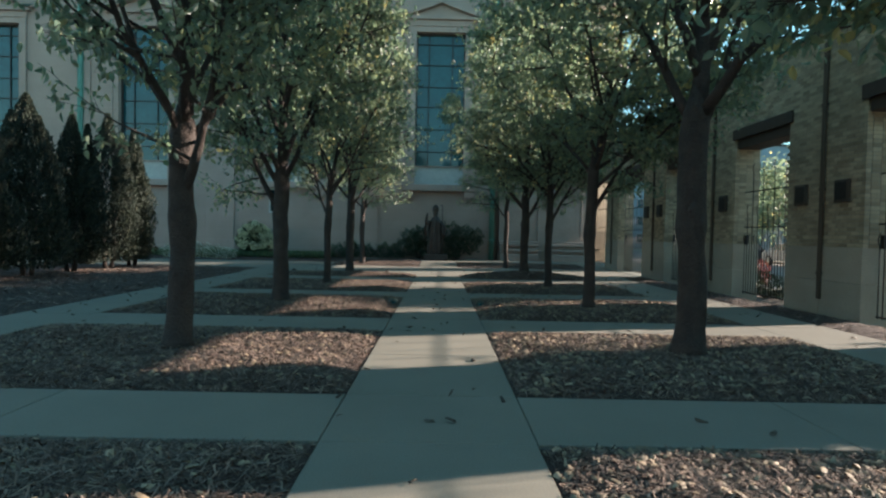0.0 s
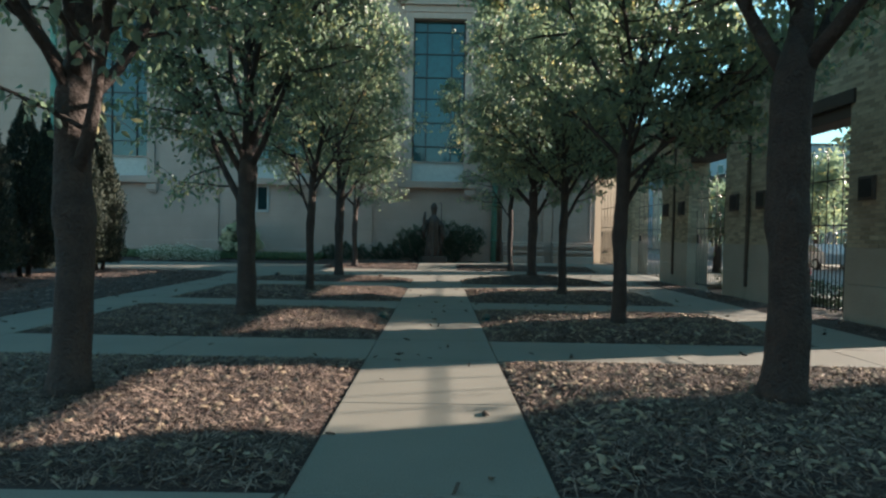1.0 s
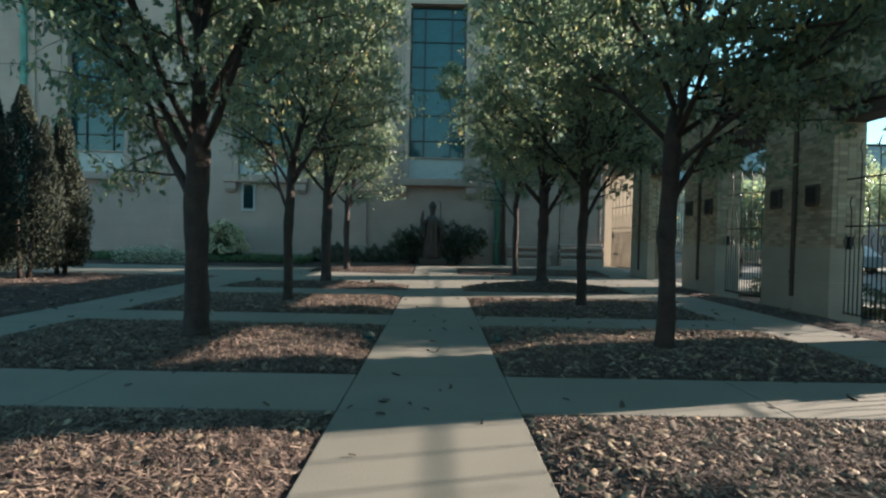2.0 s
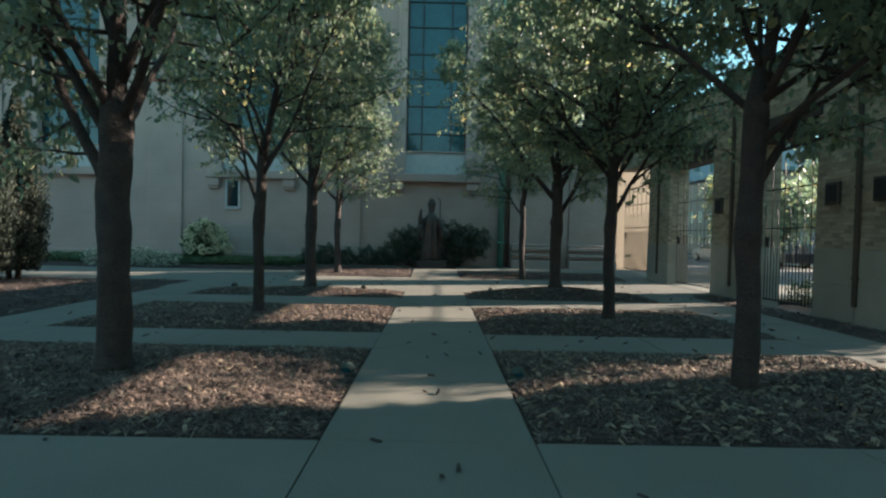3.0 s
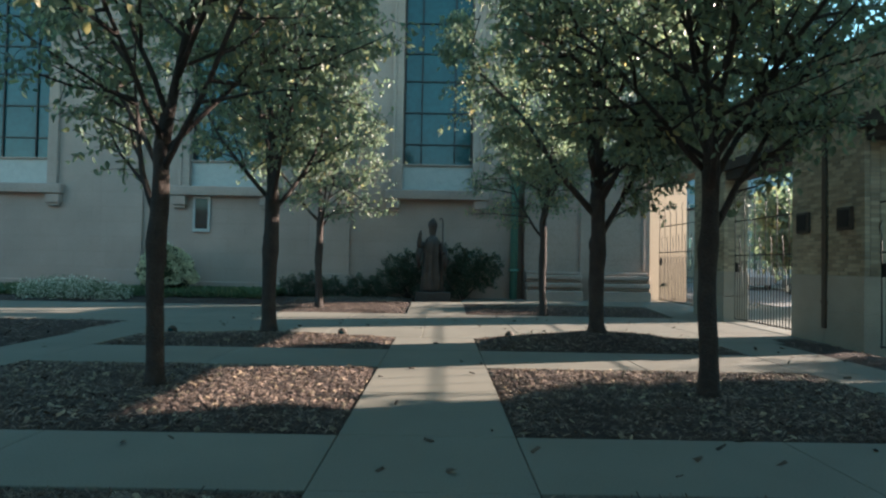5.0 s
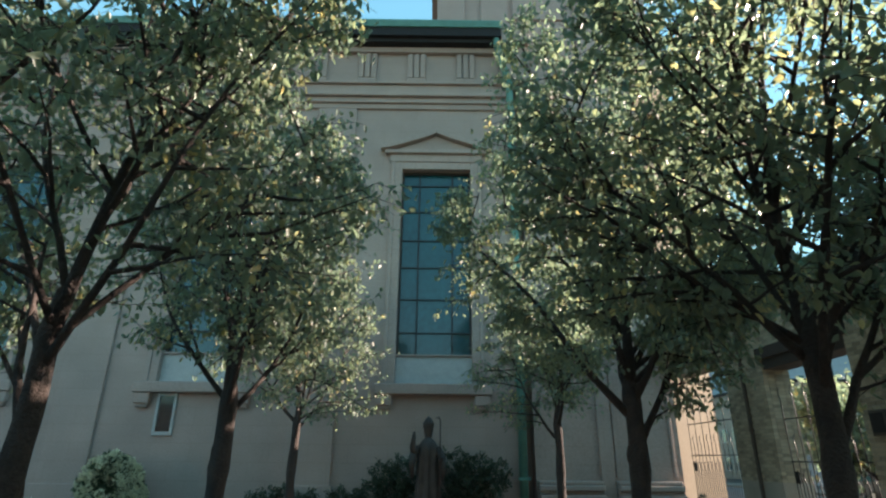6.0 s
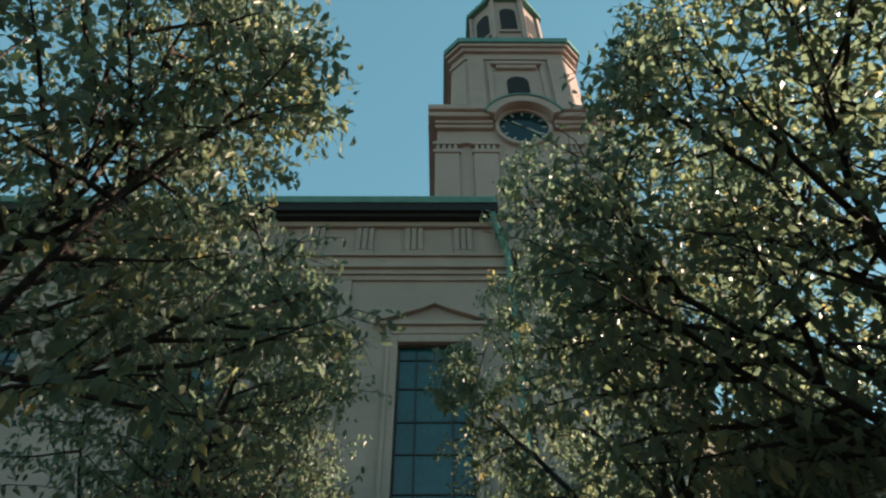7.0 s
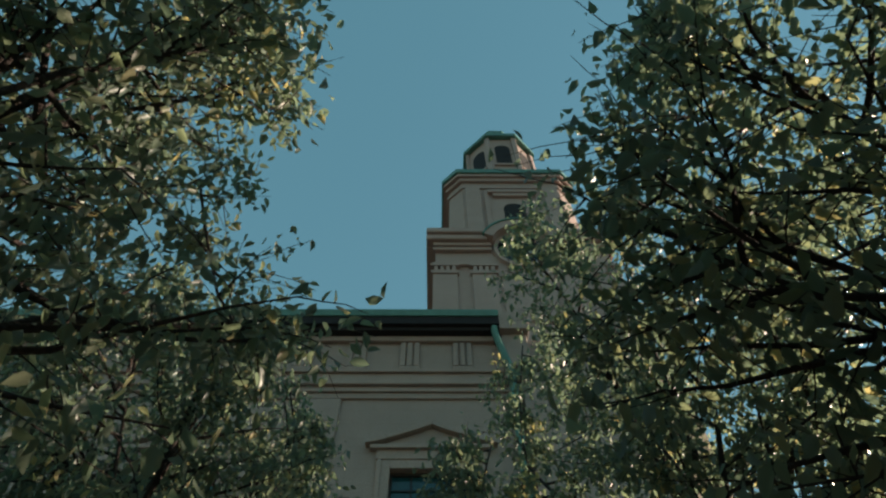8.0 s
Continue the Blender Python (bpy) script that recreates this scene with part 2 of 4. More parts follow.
def pear_leaves(name, pos, along, side, length, width, mat):
    """Oval pointed leaves, folded on the midrib and curling down at the tip: four triangles each."""
    along = unit(along)
    side = unit(side - along * (side * along).sum(-1, keepdims=True))
    up = np.cross(along, side)
    length, width = length[:, None], width[:, None]
    low = pos + along * length * 0.28 + up * width * 0.16
    high = pos + along * length * 0.64 + up * width * 0.10
    tip = pos + along * length * 0.97 - up * length * 0.16
    v = np.stack([pos, low + side * width * 0.46, high + side * width * 0.40, tip, high - side * width * 0.40, low - side * width * 0.46], 1).reshape(-1, 3)
    o = np.arange(len(pos))[:, None] * 6
    q = np.stack([o + [0, 1, 2], o + [0, 2, 3], o + [0, 3, 4], o + [0, 4, 5]], 1).reshape(-1, 3)
    return loose_faces(name, v, q, mat)


def rise(y):
    """The ground climbs a little towards the church."""
    return 0.18 * min(1.0, max(0.0, (y - 26.4) / 3.0))


# ---- ground ----
part("ground", Acc().box((-1500, -1500, -0.4), (1500, 1500, -0.16)), M_SOIL)
tagged(bpy.data.objects["ground"], "bare dark soil under the garden and street", "ground", kind="structure")

PX0, PX1, LX0, LX1, RX0, RX1, WX = -0.51, 1.02, -6.72, -5.5, 5.6, 6.95, 8.07
CROSS = [(-3.6, -2.4), (0.85, 2.05), (5.29, 6.42), (9.76, 10.96), (14.16, 15.32), (18.40, 19.93)]
PLAZA0, PLAZA1 = 21.45, 26.3


def slab_run(name, label, rects):
    """A concrete walk; each slab is cast against the next with an open joint."""
    top = empty(name, (0, 0, 0), label, "path", kind="structure")
    for x0, y0, x1, y1 in rects:
        a, g = Acc(), 0.004
        a.box((x0 + g, y0 + g, -0.12), (x1 - g, y1 - g, 0.0))
        a.v = [(x, y, z + rise(y)) for x, y, z in a.v]
        part("slab", a, M_CONCRETE, top, bevel=0.006)
    return top


def cuts(a, b, step):
    n = max(1, round((b - a) / step))
    return [(a + (b - a) * k / n, a + (b - a) * (k + 1) / n) for k in range(n)]


main = []
edges = [-6.0] + [e for c in CROSS for e in c] + [PLAZA0]
for a, b in zip(edges[:-1], edges[1:]):
    main += [(PX0, c, PX1, d) for c, d in cuts(a, b, 1.6)]
slab_run("pavement_walk", "straight grey concrete garden path between mulch beds", main)
for a, b in CROSS:
    slab_run("pavement_cross", "grey concrete cross path between mulched tree beds", [(c, a, d, b) for c, d in cuts(LX1, PX0, 2.5)] + [(c, a, d, b) for c, d in cuts(PX1, RX0, 2.3)])
slab_run("pavement_side", "grey concrete side path along the hedge bed", [(LX0, a, LX1, b) for a, b in cuts(-6, PLAZA0, 1.5)])
slab_run("pavement_side", "grey concrete side path along the brick wall", [(RX0, a, RX1, b) for a, b in cuts(-6, PLAZA0, 1.5)])
slab_run("pavement_plaza", "wide grey concrete walk before the church", [(c, a, d, b) for c, d in cuts(-32, 14, 2.0) for a, b in cuts(PLAZA0, PLAZA1, 1.62)])
slab_run("pavement_statue", "short concrete walk leading to the statue", [(-0.6, a, 1.1, b) for a, b in cuts(PLAZA1, 29.0, 1.35)])
slab_run("pavement_church", "pale concrete apron at the foot of the church", [(c, 28.6, d, 30.9) for c, d in cuts(1.1, 12, 1.8)] + [(c, 26.3, d, 27.6) for c, d in cuts(-32, -4.6, 2.0)] + [(c, 26.3, d, 28.6) for c, d in cuts(7.0, 12, 1.7)])


def bed_height(x, y, r, crown):
    x0, y0, x1, y1 = r
    e = min(x - x0, x1 - x, y - y0, y1 - y)
    s = min(1.0, max(0.0, e / 0.9))
    heap = 0.0
    if 19 < y0 < 20:
        for tx, ty, h in ((3.27, 20.9, 0.16), (-2.86, 20.95, 0.07)):
            heap += h * math.exp(-((x - tx) ** 2) / 1.6 - ((y - ty) ** 2) / 0.35)
    return heap * min(1.0, max(0.0, e / 0.15)) - 0.025 + crown * s * (2 - s) + 0.02 * noise.noise((x * 1.7, y * 1.7, 0.0)) * min(1, e * 4) + rise(y)


BEDS = []


def bed(r, label, crown=0.1, step=0.14):
    x0, y0, x1, y1 = r
    nx, ny = max(2, int((x1 - x0) / step)), max(2, int((y1 - y0) / step))
    a = Acc()
    for j in range(ny + 1):
        for i in range(nx + 1):
            x, y = x0 + (x1 - x0) * i / nx, y0 + (y1 - y0) * j / ny
            a.v.append((x, y, bed_height(x, y, r, crown)))
    for j in range(ny):
        for i in range(nx):
            o = j * (nx + 1) + i
            a.f.append((o, o + 1, o + nx + 2, o + nx + 1))
    ob = part("mulch_bed", a, M_MULCH, smooth=True)
    tagged(ob, label, "mulch bed", kind="structure")
    BEDS.append((r, crown))
    return ob


G = 0.01
ROWS_Y = list(zip([-2.4, 2.05, 6.42, 10.96, 15.32, 19.93], [0.85, 5.29, 9.76, 14.16, 18.40, PLAZA0]))
for a, b in ROWS_Y:
    bed((LX1 + G, a + G, PX0 - G, b - G), "tree bed covered in brown wood-chip mulch")
    bed((PX1 + G, a + G, RX0 - G, b - G), "tree bed covered in brown mulch and dry leaves", 0.13 if a > 19 else 0.1)
bed((-15.0, -6, LX0 - G, 23.6), "wide mulched bed under the cedar hedge", 0.08, 0.3)
bed((RX1 + G, -6, WX - 0.01, 22.3), "narrow mulch strip at the foot of the wall", 0.06, 0.2)
bed((-4.6, PLAZA1 + G, -0.61, 30.88), "mulched bed before the church wall", 0.04, 0.25)
bed((1.11, PLAZA1 + G, 6.98, 28.59), "mulched bed with a young tree before the church", 0.05, 0.25)
bed((-32, 27.61, -4.61, 30.88), "planted bed along the church wall", 0.05, 0.3)


def bed_z(x, y):
    for r, crown in BEDS:
        if r[0] <= x <= r[2] and r[1] <= y <= r[3]:
            return bed_height(x, y, r, crown)
    return rise(y)


# ---- brick wall with gates ----
OPEN = [(-4.5, -2.2), (0.2, 2.5), (4.85, 6.85), (9.55, 11.6), (13.87, 16.1), (18.4, 20.6), (22.7, 25.6), (27.4, 30.8)]
WALL_T, WALL_TOP, LINT0, LINT1, STONE = 0.65, 5.76, 3.85, 4.36, 1.36
COURSE, LONG = 0.0762, 0.213
wall = empty("wall_brick", (0, 0, 0), "tall buff brick garden wall with gateways on a stone base", "wall", kind="structure")
core, stone = Acc(), Acc()
piers = [(-6.0, OPEN[0][0])] + [(OPEN[k][1], OPEN[k + 1][0]) for k in range(len(OPEN) - 1)]
for a, b in piers:
    core.box((WX + 0.012, a + 0.012, STONE), (WX + WALL_T - 0.012, b - 0.012, LINT1))
    for z0, z1 in ((0.0, 0.68), (0.68, STONE)):
        for c, d in cuts(a, b, 1.1):
            st = Acc().box((WX - 0.012, c + 0.002, z0 - (0.15 if z0 == 0 else 0) + 0.002), (WX + WALL_T + 0.012, d - 0.002, z1 - 0.002))
            part("stone", st, M_BASE, wall, bevel=0.006)
core.box((WX + 0.012, -6, LINT1), (WX + WALL_T - 0.012, 30.86, WALL_TOP))
part("backing", core, M_MORTAR, wall, "mortar core of the wall")
cop = Acc().prism([(WX - 0.09, WALL_TOP), (WX + WALL_T + 0.09, WALL_TOP), (WX + WALL_T + 0.09, WALL_TOP + 0.07), (WX + WALL_T / 2, WALL_TOP + 0.16), (WX - 0.09, WALL_TOP + 0.07)], "y", -6, 30.84)
part("coping", cop, M_COPPER, wall, "dark verdigris metal coping")
for a, b in OPEN[:-1]:
    part("lintel", Acc().box((WX - 0.05, a - 0.12, LINT0 + 0.24), (WX + WALL_T + 0.02, b + 0.12, LINT1)).box((WX + 0.03, a + 0.005, LINT0), (WX + WALL_T - 0.02, b - 0.005, LINT0 + 0.24)), M_STEEL, wall, "dark brown beam over the gateway", bevel=0.008)

for a, b in piers[1:]:
    mid = (a + b) / 2
    pipe = empty("downpipe", (WX - 0.06, mid - 0.03, 0.3), "narrow dark brown downpipe fixed to the brick pier", "pipe", "downpipes on the wall")
    part("pipe", Acc().box((0.0, -0.055, 0.0), (0.05, 0.055, 5.2)), M_PIPE, pipe, bevel=0.012)
    for z in (0.5, 2.2, 3.9):
        part("bracket", Acc().box((-0.006, -0.07, z), (0.058, 0.07, z + 0.05)), M_PIPE, pipe)
    for dy in (-0.6, 0.62):
        if b - a > 1.9:
            pl = empty("wall_lantern", (WX, mid + dy, 2.45), "small dark bronze plaque box on the brick pier", "plaque", "plaques on the wall")
            part("box", Acc().box((-0.07, -0.19, -0.22), (0.0, 0.19, 0.22)), M_PLAQUE, pl, bevel=0.012)
            part("face_plate", Acc().box((-0.085, -0.15, -0.17), (-0.071, 0.15, 0.17)), M_IRON, pl, bevel=0.005)


def s_bar(h, curl=True):
    """A square bar with a bent tip."""
    pts = [(0, 0, 0.06), (0, 0, h - 0.28)]
    if curl:
        pts += [(0, 0.035, h - 0.2), (0, 0.05, h - 0.13), (0, 0.02, h - 0.06), (0, -0.02, h)]
    else:
        pts += [(0, 0, h)]
    return Acc().tube(pts, [0.011] * (len(pts) - 1) + [0.004], 5)


BARS = {h: s_bar(h).mesh("bar", M_IRON, True) for h in (3.45, 2.4, 1.65)}


def gate(a, b, label, x=None):
    x = x or WX + 0.27
    g = empty("iron_gate", (x, a, rise((a + b) / 2)), label, "gate", "iron gates in the wall")
    w = b - a
    for z in (0.10, 1.80, 2.72):
        part("rail", Acc().box((-0.014, 0.0, z - 0.014), (0.014, w, z + 0.014)), M_IRON, g)
    n = max(8, round(w / 0.118))
    for k in range(n + 1):
        h = 3.45 if k % 4 == 0 else 2.4 if k % 2 == 0 else 1.65
        part("bar", BARS[h], M_IRON, g, at=Matrix.Translation((0.0, 0.03 + (w - 0.06) * k / n, 0.0)))
    part("lock_box", Acc().box((-0.03, w * 0.97 - 0.1, 1.35), (0.03, w * 0.97, 1.6)), M_IRON, g, bevel=0.006)


for k, (a, b) in enumerate(OPEN):
    gate(a + 0.02, b - 0.02, "closed black wrought-iron gate with tall curled bars")


# ---- church front ----
M_BUFF = material("buff_side_wall", (0.26, 0.205, 0.14), 0.9, (0.25, 0.195, 0.135), 1.0, 40, 0.15)
YF, XR = 30.9, 2.74
WIN = [0.166 - 7.8 * k for k in range(5)]
GW, GZ0, GZ1, PAN0 = 1.29, 5.08, 12.07, 4.10
front = empty("church", (0, 0, 0), "large pale limestone church front with tall pedimented windows", "church")
xl = -40.0
xs = [xl] + sorted(e for w in WIN for e in (w - GW, w + GW)) + [3.1]
TH = 0.9
for k in range(0, len(xs), 2):
    part("wall", Acc().box((xs[k], YF, -0.2), (xs[k + 1], YF + TH, 17.7)), M_LIME, front)
for w in WIN:
    part("wall", Acc().box((w - GW, YF, -0.2), (w + GW, YF + TH, PAN0)), M_LIME, front)
    part("wall", Acc().box((w - GW, YF, GZ1), (w + GW, YF + TH, 17.7)), M_LIME, front)
part("wall", Acc().box((3.42, YF + 0.05, -0.2), (8.05, YF + 1.2, 17.7)), M_LIME, front)
part("recess", Acc().box((3.1, YF + 0.6, -0.2), (3.42, YF + 1.0, 17.7)), M_LIME, front)
part("roof", Acc().prism([(YF - 0.1, 18.3), (YF + 3.0, 19.2), (YF + 18.0, 19.2), (YF + 18.0, 17.0), (YF + TH, 17.0), (YF + TH, 17.7), (YF - 0.1, 17.7)], "x", xl, 2.9), M_DARK, front, "dark low roof")
part("side_wall", Acc().prism([(8.055, YF + 0.06), (9.9, YF + 1.16), (9.9, YF + 25), (8.055, YF + 25)], "z", -0.2, 17.5), M_BUFF, front, "sunlit buff wall at the church corner")
for k in range(6):
    cx = -3.75 - 7.6 * k
    part("pilaster", Acc().box((cx - 0.75, YF - 0.1, 0), (cx + 0.75, YF - 0.003, 14.74)), M_LIME, front, bevel=0.012)
    part("pilaster_base", Acc().box((cx - 0.85, YF - 0.2, 0), (cx + 0.85, YF - 0.103, 1.0)), M_LIME, front, bevel=0.015)
for x0, x1 in ((3.44, 5.45), (5.9, 7.9)):
    for z0, z1, d in ((0.0, 0.52, 0.62), (0.52, 0.64, 0.42), (0.64, 0.80, 0.56), (0.80, 0.92, 0.34), (0.92, 1.08, 0.48), (1.08, 1.2, 0.3)):
        part("base_moulding", Acc().box((x0, YF + 0.047 - d, z0), (x1, YF + 0.047, z1)), M_LIME, front, bevel=0.03)
part("pilaster", Acc().box((5.46, YF - 0.06, 0.0), (5.89, YF + 0.047, 15.0)), M_LIME, front, bevel=0.012)
part("panel_frame", Acc().box((5.95, YF - 0.02, 1.3), (6.05, YF + 0.047, 5.2)).box((7.75, YF - 0.02, 1.3), (7.85, YF + 0.047, 5.2)).box((6.05, YF - 0.02, 5.1), (7.75, YF + 0.047, 5.2)), M_LIME, front, bevel=0.01)
part("plinth_course", Acc().box((xl, YF - 0.07, -0.1), (-0.2 - 0.9, YF - 0.003, 0.62)), M_LIME, front, bevel=0.02)
# entablature
for z0, z1, d in ((14.75, 14.98, 0.10), (14.98, 15.10, 0.2), (15.35, 15.50, 0.16), (15.95, 16.08, 0.13), (17.45, 17.7, 0.2)):
    part("cornice_band", Acc().box((xl, YF - d, z0), (3.08, YF - 0.004, z1)), M_LIME, front, bevel=0.02)
for k in range(20):
    cx = 1.3 - 2.0 * k
    blk = Acc()
    for s in (-0.26, 0.0, 0.26):
        blk.box((cx + s - 0.1, YF - 0.12, 16.25), (cx + s + 0.1, YF - 0.004, 17.44))
    blk.box((cx - 0.4, YF - 0.11, 16.085), (cx + 0.4, YF - 0.004, 16.24))
    part("frieze_block", blk, M_LIME, front, bevel=0.015)
# Eaves use the same near-black material as the roofs and tower openings.
part("soffit", Acc().box((xl, YF - 0.5, 17.72), (XR, YF + 0.1, 17.9)).box((xl, YF - 0.68, 17.9), (XR, YF + 0.1, 18.29)), M_DARK, front, "near-black eaves")
part("gutter", Acc().prism([(YF - 0.80, 18.56), (YF - 0.74, 18.3), (YF - 0.2, 18.3), (YF - 0.2, 18.58), (YF - 0.77, 18.62)], "x", xl, XR), M_COPPER, front, "green copper gutter")
part("roof_edge", Acc().box((xl, YF - 0.5, 18.56), (XR, YF + 0.3, 18.74)), M_COPPER, front)
part("corner_pier", Acc().box((2.75, YF - 0.62, 17.72), (3.9, YF + 0.24, 18.7)).box((2.82, YF - 0.3, 16.1), (3.8, YF - 0.21, 17.7)), M_LIME, front, bevel=0.02)


def downspout(dx, label):
    pipe = empty("downspout", (dx, 0, 0), label, "downspout", "copper downspouts on the church")
    part("pipe", Acc().tube([(2.55, YF - 0.5, 18.1), (2.56, YF - 0.5, 17.6), (2.72, YF - 0.45, 16.9), (3.02, YF - 0.3, 15.9), (3.05, YF - 0.16, 15.2), (3.04, YF - 0.16, 8.0), (3.0, YF - 0.16, 0.15)], [0.14] * 7, 8), M_COPPER, pipe, smooth=True)
    for z in (1.2, 4.2, 7.5, 11):
        part("strap", Acc().box((2.84, YF - 0.31, z), (3.2, YF - 0.006, z + 0.08)), M_COPPER, pipe)


downspout(0.0, "green copper downspout running down beside the church corner")
downspout(-21.7, "green copper downspout between tall windows behind the hedge")


def tall_window(cx):
    """A tall leaded window in a moulded surround with a pediment, as built round the church."""
    w = empty("window", (0, 0, 0), "", "")
    w.parent = front
    a = lambda x0, y0, z0, x1, y1, z1: Acc().box((cx + x0, YF + y0, z0), (cx + x1, YF + y1, z1))
    part("glazing", a(-GW, 0.30, GZ0, GW, 0.32, GZ1), M_GLASS, w, "leaded glass coloured dusky blue like reflected sky")
    part("apron", a(-GW, 0.12, PAN0, GW, 0.36, GZ0 - 0.06), M_FRAMEW, w, "pale stone panel", bevel=0.01)
    part("inner_sill", a(-GW, 0.04, GZ0 - 0.06, GW, 0.36, GZ0), M_LIME, w, bevel=0.01)
    fr = Acc()
    for x in (-GW, GW - 0.07):
        fr.box((cx + x, YF + 0.2, GZ0), (cx + x + 0.07, YF + 0.299, GZ1))
    fr.box((cx - GW + 0.07, YF + 0.2, GZ1 - 0.08), (cx + GW - 0.07, YF + 0.299, GZ1))
    part("frame", fr, M_STEEL, w)
    for x in (-0.62, 0.62):
        part("mullion", a(x - 0.025, 0.24, GZ0, x + 0.025, 0.299, GZ1 - 0.08), M_IRON, w)
    for k in (0.08, 0.235, 0.40, 0.55, 0.72, 0.89):
        z = GZ1 - (GZ1 - GZ0) * k
        part("transom", a(-GW + 0.07, 0.25, z - 0.022, GW - 0.07, 0.298, z + 0.022), M_IRON, w)
    for s in (-1, 1):
        for o, i, d in ((GW + 0.4, GW + 0.003, 0.08), (GW + 0.4, GW + 0.27, 0.13)):
            x0, x1 = sorted((s * o, s * i))
            part("architrave", Acc().box((cx + x0, YF - d, PAN0), (cx + x1, YF - (0.004 if d < 0.1 else 0.082), GZ1 + 0.298)), M_LIME, w, bevel=0.012)
    part("architrave", Acc().box((cx - GW, YF - 0.08, GZ1), (cx + GW, YF - 0.004, GZ1 + 0.298)), M_LIME, w, bevel=0.012)
    part("sill", a(-1.93, -0.28, 3.74, 1.93, -0.004, PAN0 - 0.01), M_LIME, w, "heavy stone sill", bevel=0.03)
    for s in (-1.6, 1.6):
        part("bracket", Acc().box((cx + s - 0.25, YF - 0.22, 3.4), (cx + s + 0.25, YF - 0.004, 3.73)).box((cx + s - 0.2, YF - 0.15, 3.28), (cx + s + 0.2, YF - 0.004, 3.4)), M_LIME, w, bevel=0.02)
    part("entablature", Acc().box((cx - 1.75, YF - 0.12, GZ1 + 0.3), (cx + 1.75, YF - 0.004, GZ1 + 0.62)).box((cx - 1.95, YF - 0.25, GZ1 + 0.62), (cx + 1.95, YF - 0.004, GZ1 + 0.76)), M_LIME, w, bevel=0.015)
    zb = GZ1 + 0.76
    rake = [(-2.12, zb), (-2.12, zb + 0.14), (-0.5, zb + 0.66), (0, zb + 0.92), (0.5, zb + 0.66), (2.12, zb + 0.14), (2.12, zb), (1.75, zb + 0.06), (0.45, zb + 0.5), (0, zb + 0.7), (-0.45, zb + 0.5), (-1.75, zb + 0.06)]
    for h in range(2):
        idx = [0, 1, 2, 3, 9, 10, 11] if h == 0 else [3, 4, 5, 6, 7, 8, 9]
        part("pediment", Acc().prism([(cx + rake[i][0], rake[i][1]) for i in idx], "y", YF - 0.32, YF - 0.004), M_LIME, w, bevel=0.015)
    part("tympanum", Acc().prism([(cx + x, z) for x, z in ((-1.7, zb + 0.02), (1.7, zb + 0.02), (0.45, zb + 0.48), (0, zb + 0.68), (-0.45, zb + 0.48))], "y", YF - 0.1, YF - 0.006), M_LIME, w)


for w in WIN:
    tall_window(w)
small = new("small_window")
small.parent = front
part("frame", Acc().box((-8.78, YF - 0.06, 2.42), (-8.69, YF - 0.003, 3.74)).box((-8.23, YF - 0.06, 2.42), (-8.14, YF - 0.003, 3.74)).box((-8.69, YF - 0.06, 3.64), (-8.23, YF - 0.003, 3.74)).box((-8.69, YF - 0.08, 2.42), (-8.23, YF - 0.003, 2.54)), M_FRAMEW, small, "pale painted frame", bevel=0.01)
part("glass", Acc().box((-8.69, YF - 0.02, 2.54), (-8.23, YF - 0.004, 3.64)), M_GLASS2, small)

# ---- church tower ----
TX, TY = 5.8, 36.4
tower = empty("church_tower", (0, 0, 0), "stone church tower with a clock, copper eaves and an octagonal lantern", "tower")
T = lambda hw, z0, z1, d=0.0, hd=None: Acc().box((TX - hw, TY - d, z0), (TX + hw, TY + 2 * (hd or 5.5) + d, z1))
part("lower_stage", T(5.6, 17.0, 31.6), M_LIME2, tower)
for s in (-1, 1):
    for o in (5.0, 2.6):
        cx = TX + s * o
        part("pilaster", Acc().box((cx - 0.75, TY - 0.2, 17.0), (cx + 0.75, TY - 0.004, 28.6)), M_LIME2, tower, bevel=0.02)
        cap = Acc().box((cx - 0.85, TY - 0.3, 28.6), (cx + 0.85, TY - 0.004, 28.85))
        for k in range(4):
            cap.box((cx - 0.66 + 0.36 * k, TY - 0.28, 28.86), (cx - 0.44 + 0.36 * k, TY - 0.004, 29.3))
        cap.box((cx - 0.9, TY - 0.34, 29.3), (cx + 0.9, TY - 0.004, 29.5))
        part("capital", cap, M_LIME2, tower)
for z0, z1, d in ((29.5, 29.75, 0.25), (31.0, 31.3, 0.3), (31.3, 31.6, 0.45)):
    for s in (-1, 1):
        x0, x1 = sorted((TX + s * 5.75, TX + s * 2.0))
        part("cornice_band", Acc().box((x0, TY - d, z0), (x1, TY - 0.004, z1)), M_LIME2, tower, bevel=0.03)
for s in (-1, 1):
    x0, x1 = sorted((TX + s * 6.2, TX + s * 2.25))
    part("cornice", Acc().box((x0, TY - 0.75, 31.62), (x1, TY - 0.004, 32.1)).box((x0, TY - 0.95, 32.1), (x1, TY - 0.004, 32.6)), M_LIME2, tower, bevel=0.06)
part("cornice_side", Acc().box((TX - 6.2, TY, 31.62), (TX - 5.61, TY + 11, 32.6)), M_LIME2, tower)
part("cornice_side", Acc().box((TX + 5.61, TY, 31.62), (TX + 6.2, TY + 11, 32.6)), M_LIME2, tower)


def arc(r, a0, a1, n):
    return [(TX + r * math.cos(radians(a0 + (a1 - a0) * k / n)), 31.0 + r * math.sin(radians(a0 + (a1 - a0) * k / n))) for k in range(n + 1)]


